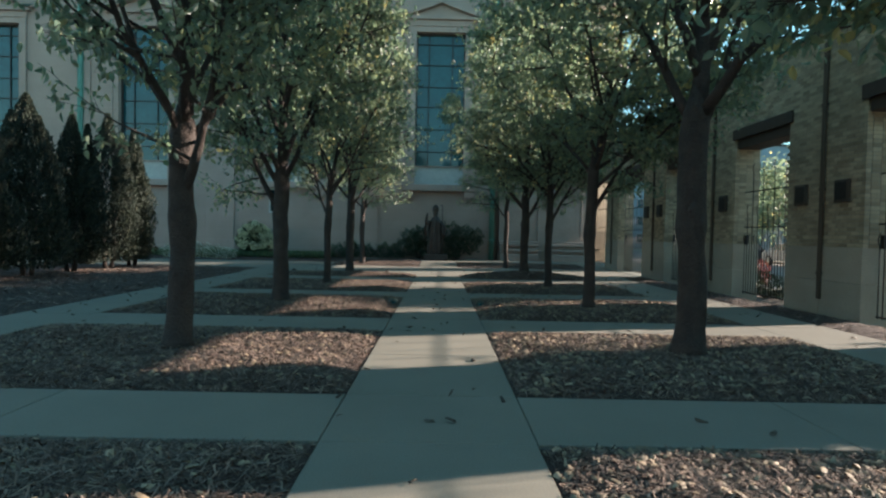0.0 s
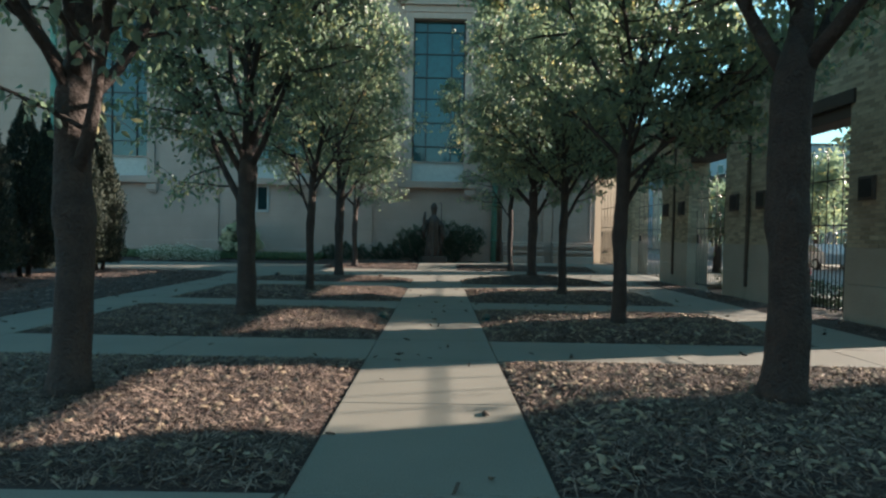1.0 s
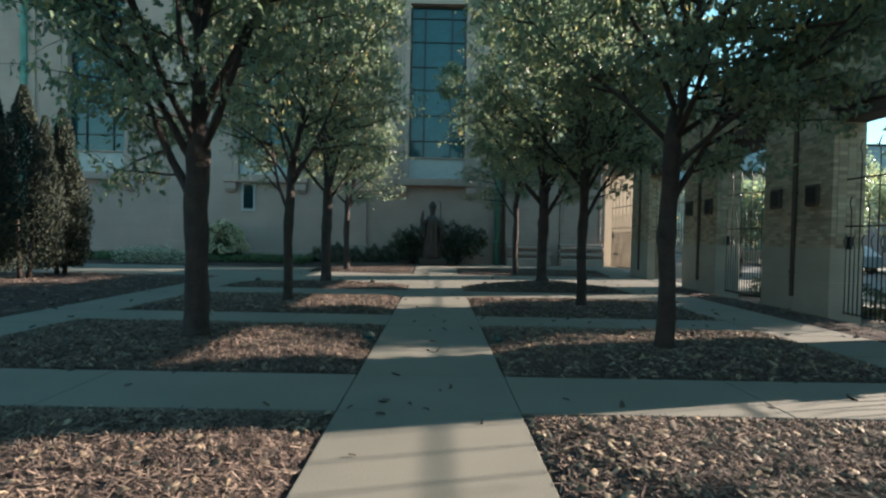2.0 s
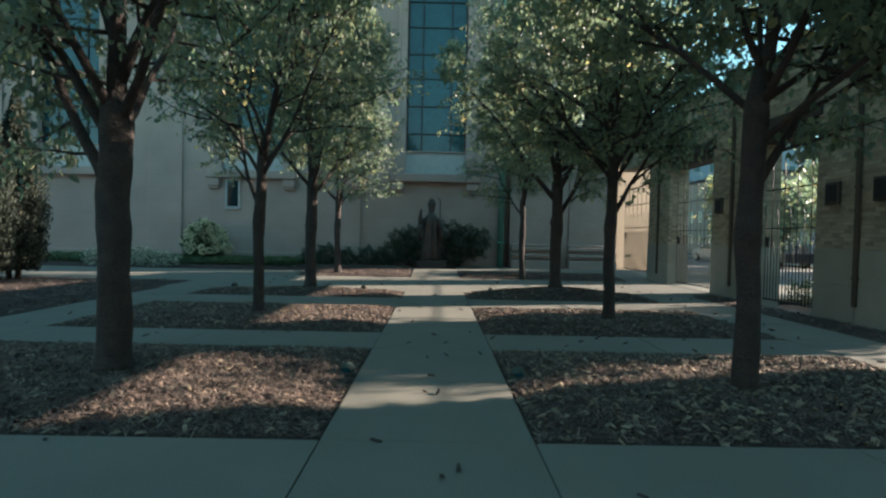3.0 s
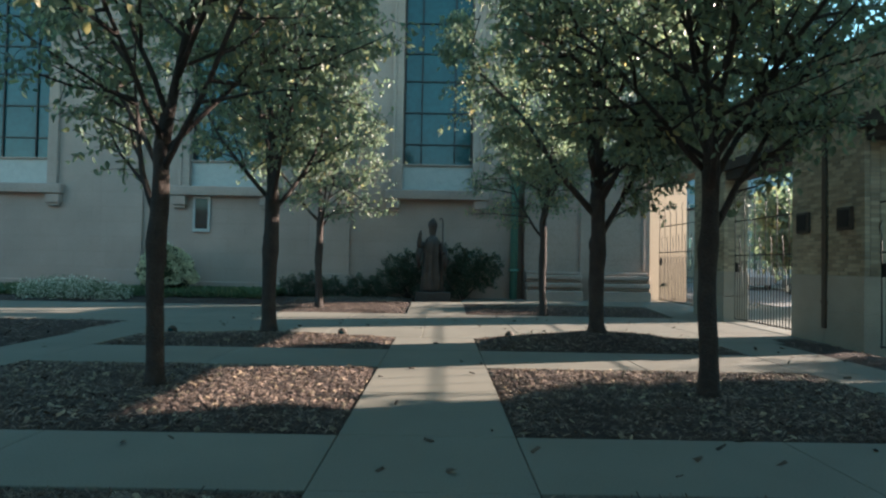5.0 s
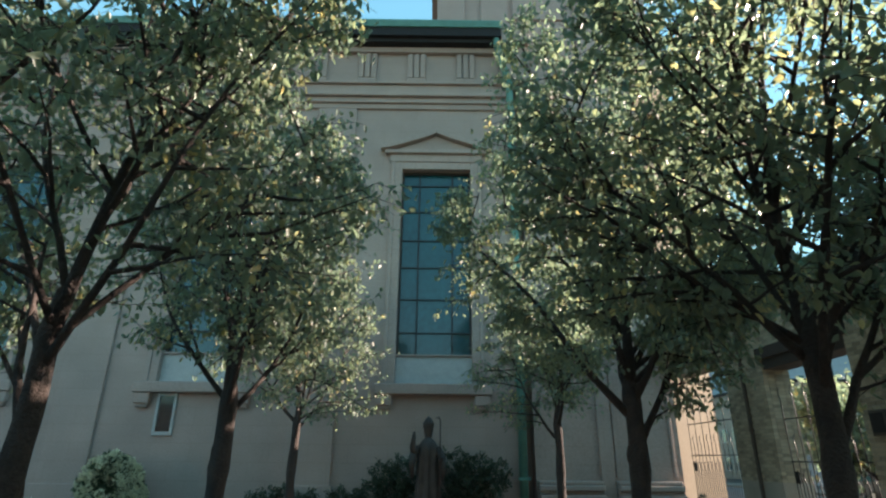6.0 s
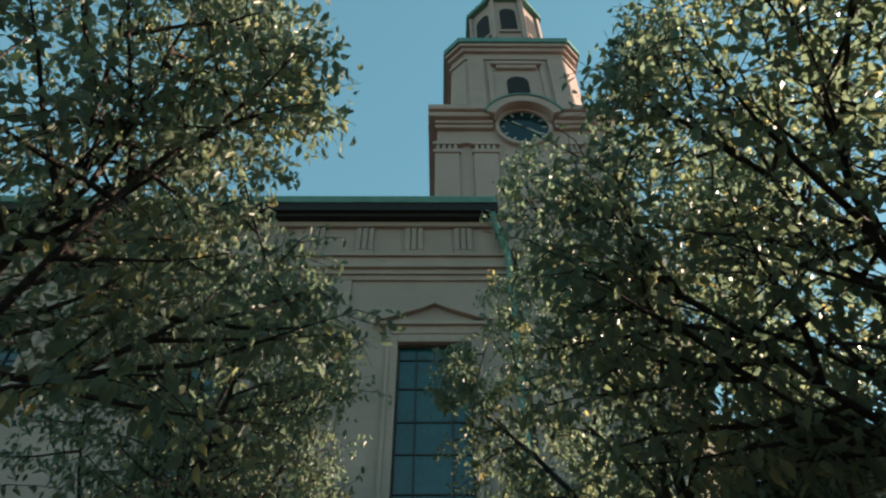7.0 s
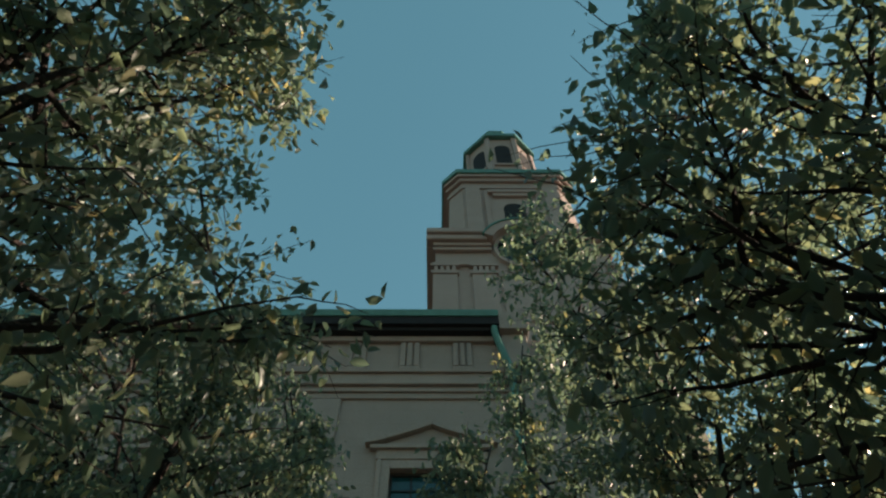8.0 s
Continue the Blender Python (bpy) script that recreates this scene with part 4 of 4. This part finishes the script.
# ---- statue ----
def statue(x, y):
    z = rise(y)
    pl = empty("plinth", (x, y, z), "low dark granite plinth under the statue", "plinth")
    part("block", Acc().box((-0.6, -0.45, -0.06), (0.6, 0.45, 0.28)), M_GRANITE, pl, bevel=0.02)
    a = Acc()
    prof = [(0.40, 0.0), (0.44, 0.06), (0.40, 0.5), (0.37, 1.0), (0.34, 1.5), (0.37, 1.85), (0.33, 2.1), (0.2, 2.28), (0.12, 2.33), (0.13, 2.42), (0.16, 2.55), (0.165, 2.66), (0.19, 2.72), (0.2, 2.85), (0.12, 3.0), (0.02, 3.1)]
    a.lathe((0, 0, 0), prof, 56, 0, 0.72)
    fold = []
    for vx, vy, vz in a.v:
        ang = math.atan2(vy, vx)
        k = 1 + (0.17 * math.sin(ang * 7 + 0.5 * math.sin(vz * 2)) + 0.05 * math.sin(ang * 15)) * min(1, max(0, (2.15 - vz) / 0.6))
        fold.append((vx * k, vy * k, vz))
    a.v = fold
    a.tube([(-0.34, -0.05, 2.02), (-0.50, -0.14, 1.78), (-0.54, -0.28, 2.0), (-0.50, -0.3, 2.42), (-0.48, -0.3, 2.55)], [0.13, 0.15, 0.11, 0.07, 0.03], 8)
    a.tube([(-0.5, -0.16, 1.8), (-0.56, -0.18, 1.4), (-0.54, -0.1, 0.9)], [0.14, 0.12, 0.03], 8)
    a.tube([(0.34, -0.05, 2.0), (0.50, -0.14, 1.65), (0.44, -0.34, 1.6), (0.40, -0.4, 1.62)], [0.13, 0.14, 0.09, 0.06], 8)
    a.tube([(0.5, -0.14, 1.65), (0.54, -0.14, 1.2), (0.5, -0.1, 0.8)], [0.13, 0.12, 0.03], 8)
    a.tube([(0.42, -0.42, 0.02), (0.42, -0.42, 2.4), (0.42, -0.42, 2.95), (0.36, -0.42, 3.06), (0.28, -0.42, 3.0)], [0.025] * 5, 6)
    ob = part("statue", a, M_BRONZE, smooth=True, at=Matrix.Translation((x - 0.05, y, z + 0.28)) @ Matrix.Diagonal((0.84, 0.84, 0.82, 1)))
    tagged(ob, "dark bronze robed statue holding a tall staff on a plinth", "statue")


statue(0.1, 29.75)


# ---- low garden lights ----
M_LAMP = material("green_painted_metal", (0.06, 0.085, 0.07), 0.8, (0.04, 0.058, 0.048), 12, 80, 0.1)


def ground_light(x, y, mat, label, size):
    g = empty("ground_light", (x, y, bed_z(x, y) - 0.02), label, "garden light", "low garden lights")
    part("base", Acc().lathe((0, 0, 0), [(0.13 * size, 0.0), (0.13 * size, 0.04), (0.10 * size, 0.05)], 14), mat, g)
    part("hood", Acc().lathe((0, 0, 0.05), [(0.115 * size, 0.0), (0.11 * size, 0.05 * size), (0.07 * size, 0.1 * size), (0.01, 0.125 * size)], 14, 0, 0.8), mat, g, smooth=True)
    part("lens", Acc().box((-0.05 * size, -0.115 * size, 0.05), (0.05 * size, -0.09 * size, 0.09)), M_GLASS, g)


for x in (-5.0, -1.6, 1.75, 4.55):
    ground_light(x, 21.68, M_PIPE, "low brown garden light at the edge of the walk", 0.8)
for x, y in ((-0.62, 12.85), (1.15, 12.75)):
    ground_light(x, y, M_LAMP, "low green garden light beside the path", 0.75)


# ---- chips and fallen leaves ----
def scatter(name, rects, density, mat, label, category, size, seed, flat=0.25, thick=0.18, edge=0.0, wide=(0.13, 0.36)):
    rng = np.random.default_rng(seed)
    xs_, ys_ = [], []
    for x0, y0, x1, y1 in rects:
        n = int((x1 - x0) * (y1 - y0) * density)
        xs_.append(rng.uniform(x0 - edge, x1 + edge, n))
        ys_.append(rng.uniform(y0 - edge, y1 + edge, n))
    x, y = np.concatenate(xs_), np.concatenate(ys_)
    z = np.array([bed_z(a, b) for a, b in zip(x, y)])
    n = len(x)
    ln = rng.uniform(size[0], size[1], n)[:, None]
    wd = ln * rng.uniform(wide[0], wide[1], n)[:, None]
    az_ = rng.uniform(0, 2 * math.pi, n)
    d = unit(np.stack([np.cos(az_), np.sin(az_), rng.normal(0, flat, n)], 1))
    s = unit(np.stack([-np.sin(az_), np.cos(az_), rng.normal(0, flat, n)], 1))
    u = np.cross(d, s)
    c = np.stack([x, y, z + 0.006 + rng.uniform(0, 0.015, n)], 1)
    h = wd * thick
    taper = rng.uniform(0.3, 1.0, n)[:, None]
    v = np.stack([c - d * ln / 2 - s * wd / 2, c - d * ln / 2 + s * wd / 2, c + d * ln / 2 + s * wd / 2 * taper, c + d * ln / 2 - s * wd / 2 * taper, c - d * ln * 0.4 + u * h, c + d * ln * 0.4 + u * h], 1).reshape(-1, 3)
    o = np.arange(n)[:, None] * 6
    q = np.stack([o + t for t in ([0, 1, 4], [2, 3, 5], [0, 4, 5], [0, 5, 3], [1, 2, 5], [1, 5, 4])], 1).reshape(-1, 3)
    return tagged(part(name, loose_faces(name, v, q, mat), mat), label, category, kind="stuff")


lbeds = [(LX1 + 0.05, a + 0.05, PX0 - 0.03, b - 0.05) for a, b in ROWS_Y]
rbeds = [(PX1 + 0.03, a + 0.05, RX0 - 0.05, b - 0.05) for a, b in ROWS_Y]
scatter("wood_chips", lbeds[1:4], 2200, M_CHIP, "brown shredded wood-chip mulch", "mulch", (0.03, 0.10), 1, 0.5, 0.3, wide=(0.05, 0.16))
scatter("wood_chips", rbeds[1:4], 1900, M_CHIP, "brown shredded wood-chip mulch", "mulch", (0.03, 0.10), 2, 0.5, 0.3, wide=(0.05, 0.16))
scatter("wood_chips", lbeds[4:] + rbeds[4:], 850, M_CHIP, "brown shredded wood-chip mulch", "mulch", (0.025, 0.075), 3, 0.45, 0.3)
scatter("wood_chips", [(-12, 6, LX0 - 0.05, 23.4), (RX1 + 0.05, 5, WX - 0.06, 22.2)], 70, M_CHIP, "coarse wood chips on the outer beds", "mulch", (0.05, 0.14), 4)
scatter("dry_leaves", rbeds[1:4], 90, M_DRY, "curled pale brown fallen leaves on the mulch", "fallen leaves", (0.04, 0.085), 5, 0.4, 0.35, wide=(0.4, 0.75))
scatter("dry_leaves", lbeds[1:4] + lbeds[4:] + rbeds[4:], 30, M_DRY, "curled pale brown fallen leaves on the mulch", "fallen leaves", (0.04, 0.08), 6, 0.4, 0.35, wide=(0.4, 0.75))
scatter("wood_chips", [(-4.5, PLAZA1 + 0.1, -0.7, 30.7), (1.2, PLAZA1 + 0.1, 6.9, 28.5)], 650, M_CHIP, "brown wood chips on the beds before the church", "mulch", (0.03, 0.085), 8)
M_BROWN = material("brown_leaves", (0.085, 0.06, 0.042), 0.8, (0.05, 0.036, 0.028), 9, 90, 0.3, island=0.5)
scatter("dry_leaves", [(PX0 + 0.05, 3, PX1 - 0.05, 21), (LX0, 6, LX1, 20), (RX0, 6, RX1, 21), (-5, 22, 7, 26)] + [(LX1, a, RX0, b) for a, b in CROSS[1:5]], 1.3, M_BROWN, "few fallen brown leaves on the concrete paths", "fallen leaves", (0.05, 0.11), 7, 0.35, 0.4, wide=(0.35, 0.6))
# ---- street beyond the wall ----
street = Acc().box((12.6, -200, -0.15), (24.0, 300, -0.12))
tagged(part("road", street, M_ASPHALT), "grey asphalt street beyond the garden wall", "road", kind="structure")
walkway = Acc().box((WX + WALL_T + 1.6, -60, -0.155), (12.4, PLAZA0 - 0.02, 0.0)).box((14.05, PLAZA0 - 0.02, -0.155), (14.06, PLAZA0, -0.1)).box((24.2, -60, -0.155), (27.5, 120, 0.0))
tagged(part("pavement_street", walkway, M_CONCRETE, bevel=0.01), "sunlit concrete pavement along the street", "pavement", kind="structure")
tagged(part("kerb", Acc().box((12.4, -60, -0.155), (12.58, PLAZA0 - 0.05, 0.01)).box((24.02, -60, -0.155), (24.18, 120, 0.01)), M_CONCRETE, bevel=0.015), "concrete kerb", "kerb", kind="structure")


def car(x, y, mat, label):
    c = empty("parked_car", (x, y, -0.12), label, "car", "parked cars")
    side = [(-2.2, 0.35), (2.2, 0.35), (2.25, 0.7), (2.1, 0.92), (1.2, 1.0), (0.55, 1.45), (-1.2, 1.48), (-1.95, 1.05), (-2.2, 0.95)]
    part("body", Acc().prism(side, "x", -0.9, 0.9), mat, c, bevel=0.05)
    part("window", Acc().prism([(1.0, 1.03), (0.5, 1.4), (-1.15, 1.42), (-1.7, 1.05)], "x", -0.915, 0.915), M_GLASS, c, "dark side glass")
    for wy in (-1.4, 1.4):
        for wx in (-0.86, 0.86):
            w = part("wheel", Acc().prism([(wy + 0.33 * math.cos(t * math.pi / 8), 0.33 + 0.33 * math.sin(t * math.pi / 8)) for t in range(16)], "x", wx - 0.1, wx + 0.1), M_IRON, c, bevel=0.02)
            part("rim", Acc().prism([(wy + 0.2 * math.cos(t * math.pi / 8), 0.33 + 0.2 * math.sin(t * math.pi / 8)) for t in range(16)], "x", wx - 0.115, wx + 0.115), M_FRAMEW, w)


M_CARW = material("silver_car_paint", (0.35, 0.36, 0.38), 0.3, (0.32, 0.33, 0.35), 1, 50, 0.02)
M_CARD = material("dark_car_paint", (0.03, 0.035, 0.045), 0.3, (0.025, 0.03, 0.04), 1, 50, 0.02)
car(22.6, 36.0, M_CARW, "silver car parked across the street")
car(22.6, 43.0, M_CARD, "dark car parked across the street")
car(22.6, 29.0, M_CARD, "dark car parked across the street")
car(22.6, 51.0, M_CARW, "silver car parked across the street")
shrub("flower_bush", 10.05, 18.3, -0.1, [(0, 0, 0.7, 0.25), (0.1, 0.15, 0.45, 0.25)], 900, leaf_material("pink_flowers", [(0.0, (0.35, 0.07, 0.07)), (1.0, (0.6, 0.2, 0.18))], 0.2), "small pink flowering bush outside the gate", "flower bush", 0.06, 14)
for k, y in enumerate((12.6, 15.2, 17.2, 19.0, 20.4)):
    shrub("low_shrub", 9.6, y, -0.1, [(0, 0, 0.3, 0.4), (0, 0.6, 0.25, 0.35), (0.1, -0.6, 0.25, 0.35)], 1500, M_SHRUB, "low dark shrub along the outside of the wall", "shrub", 0.07, 90 + k)


def street_tree(x, y, h, seed, leaves=900):
    ob = empty("street_tree", (x, y, -0.12), "leafy green tree along the street", "tree", "street trees")
    rng = np.random.default_rng(seed)
    part("trunk", Acc().tube([(0, 0, 0), (0.05, 0, h * 0.3), (0, 0.1, h * 0.7)], [0.22, 0.16, 0.05], 8), M_BARK, ob, smooth=True)
    limbs_, pos = Acc(), []
    for k in range(10):
        t = rng.uniform(0, 6.28)
        e = np.array([math.cos(t) * h * 0.3, math.sin(t) * h * 0.3, h * rng.uniform(0.45, 0.95)])
        limbs_.tube([(0, 0, h * 0.3), tuple(e * [0.5, 0.5, 0.8]), tuple(e)], [0.09, 0.06, 0.02], 5)
        n = leaves
        pos.append(e + rng.normal(0, h * 0.085, (n, 3)))
    part("limb", limbs_, M_BARK, ob)
    pos = np.concatenate(pos)
    n = len(pos)
    ln = rng.uniform(0.15, 0.3, n)
    part("crown", leaf_mesh("crown", pos, rng.normal(0, 1, (n, 3)), rng.normal(0, 1, (n, 3)), ln, ln * 0.6, M_LEAF), M_LEAF, ob)


for k, (x, y, h) in enumerate(((26, 41, 7), (25.8, 33, 6.5), (26, 24, 6), (26.5, 51, 6.5))):
    street_tree(x, y, h, 200 + k)
# Kerb trees added behind the wall to shade sun entering the gateways.
street_tree(13.8, 18.15, 5.0, 231, 1100)
street_tree(13.8, 30.1, 4.3, 234, 800)
street_tree(13.8, 6.6, 4.2, 233, 260)
street_tree(13.8, 9.2, 4.2, 232, 260)

M_FARWALL = material("far_brick", (0.30, 0.25, 0.20), 0.9, (0.24, 0.2, 0.17), 1, 20, 0.1)


def building(x, y, w, d, h, mat, label):
    b = empty("far_building", (x, y, -0.15), label, "building", "buildings across the street")
    part("wall", Acc().box((0, 0, 0), (w, d, h)), mat, b)
    part("roof", Acc().box((-0.2, -0.2, h), (w + 0.2, d + 0.2, h + 0.35)), M_DARK, b)
    for fl in range(int(h // 3.2)):
        for k in range(int(d // 2.6)):
            yy, zz = 0.8 + 2.6 * k, 0.9 + 3.2 * fl
            win = part("window", Acc().box((-0.08, yy, zz), (-0.004, yy + 1.2, zz + 1.6)), M_FRAMEW, b)
            part("pane", Acc().box((-0.1, yy + 0.08, zz + 0.08), (-0.082, yy + 1.12, zz + 1.52)), M_GLASS, win)
        for k in range(int(w // 2.8)):
            xx, zz = 0.8 + 2.8 * k, 0.9 + 3.2 * fl
            win = part("window", Acc().box((xx, -0.08, zz), (xx + 1.2, -0.004, zz + 1.6)), M_FRAMEW, b)
            part("pane", Acc().box((xx + 0.08, -0.1, zz + 0.08), (xx + 1.12, -0.082, zz + 1.52)), M_GLASS, win)


M_FARGREY = material("far_render", (0.26, 0.28, 0.31), 0.9, (0.21, 0.23, 0.26), 1, 20, 0.1)
building(34, 48, 14, 18, 6.4, M_FARGREY, "grey rendered house across the street")
building(36, 70, 16, 26, 9.6, M_FARWALL, "brick apartment house across the street")
M_FARBLUE = material("blue_glass_cladding", (0.20, 0.30, 0.36), 0.4, (0.16, 0.25, 0.31), 1, 20, 0.05)
building(33, 104, 50, 20, 19.2, M_FARBLUE, "long blue glass-clad office building across the street")
building(32, 18, 14, 20, 6.4, M_FARWALL, "low brick house across the street")

# plain walls that close the garden behind and beside
tagged(part("wall_south", Acc().box((-34, -16.5, -0.15), (8.0, -16, 7.5)), M_FARWALL), "plain brick wall closing the garden", "wall", kind="structure")
tagged(part("wall_west", Acc().box((-34.5, -16, -0.15), (-34, 30.8, 6.5)), M_FARWALL), "plain brick wall closing the garden", "wall", kind="structure")

# ---- bricks of the garden wall ----
NEAR = (11.6, 13.87, 1.36, 3.6)
mesh_brick = Acc().box((0, 0.005, 0.005), (0.10, LONG - 0.005, COURSE - 0.005)).mesh("brick", M_BRICK, bevel=0.004)
mesh_half = Acc().box((0, 0.005, 0.005), (0.10, LONG / 2 - 0.005, COURSE - 0.005)).mesh("brick_half", M_BRICK, bevel=0.004)
joined, rngb = Acc(), random.Random(4)
for a, b, z0, z1 in [(p[0], p[1], STONE, LINT1) for p in piers] + [(-6.0, 30.84, LINT1, WALL_TOP)]:
    if b < 3:
        continue
    a = max(a, 2.5)
    n = int((z1 - z0) / COURSE)
    for c in range(n):
        z = z0 + (z1 - z0) * c / n
        y = a
        first = c % 2
        while y < b - 0.02:
            ln = LONG / 2 if (first and y == a) or b - y < LONG * 0.75 else LONG
            if b - y < LONG * 1.2 and ln == LONG:
                ln = b - y
            x = WX + rngb.uniform(-0.002, 0.004)
            if NEAR[0] <= y < NEAR[1] and NEAR[2] <= z < NEAR[3] and z1 == LINT1:
                if abs(ln - LONG / 2) < 0.03:
                    me, real = mesh_half, LONG / 2
                else:
                    me, real = mesh_brick, LONG
                part("brick", me, None, wall, at=Matrix.Translation((x, y, z)) @ Matrix.Diagonal((1, ln / real, 1, 1)))
            else:
                joined.box((x, y + 0.005, z + 0.005), (WX + 0.1, min(y + ln, b) - 0.005, z + COURSE - 0.005))
            y += ln
    if z1 == LINT1:
        for c in range(n):
            z = z0 + (z1 - z0) * c / n
            for k in range(3):
                x0 = WX + 0.105 + 0.18 * k
                joined.box((x0 + 0.005, a - 0.0, z + 0.005), (x0 + 0.175, a + 0.05, z + COURSE - 0.005))
                joined.box((x0 + 0.005, b - 0.05, z + 0.005), (x0 + 0.175, b + 0.0, z + COURSE - 0.005))
rest = new("brickwork", joined.mesh("brickwork", M_BRICKS, fix=False))
rest.parent = wall
tagged(rest, "weathered buff bricks in running bond", "", kind="stuff")
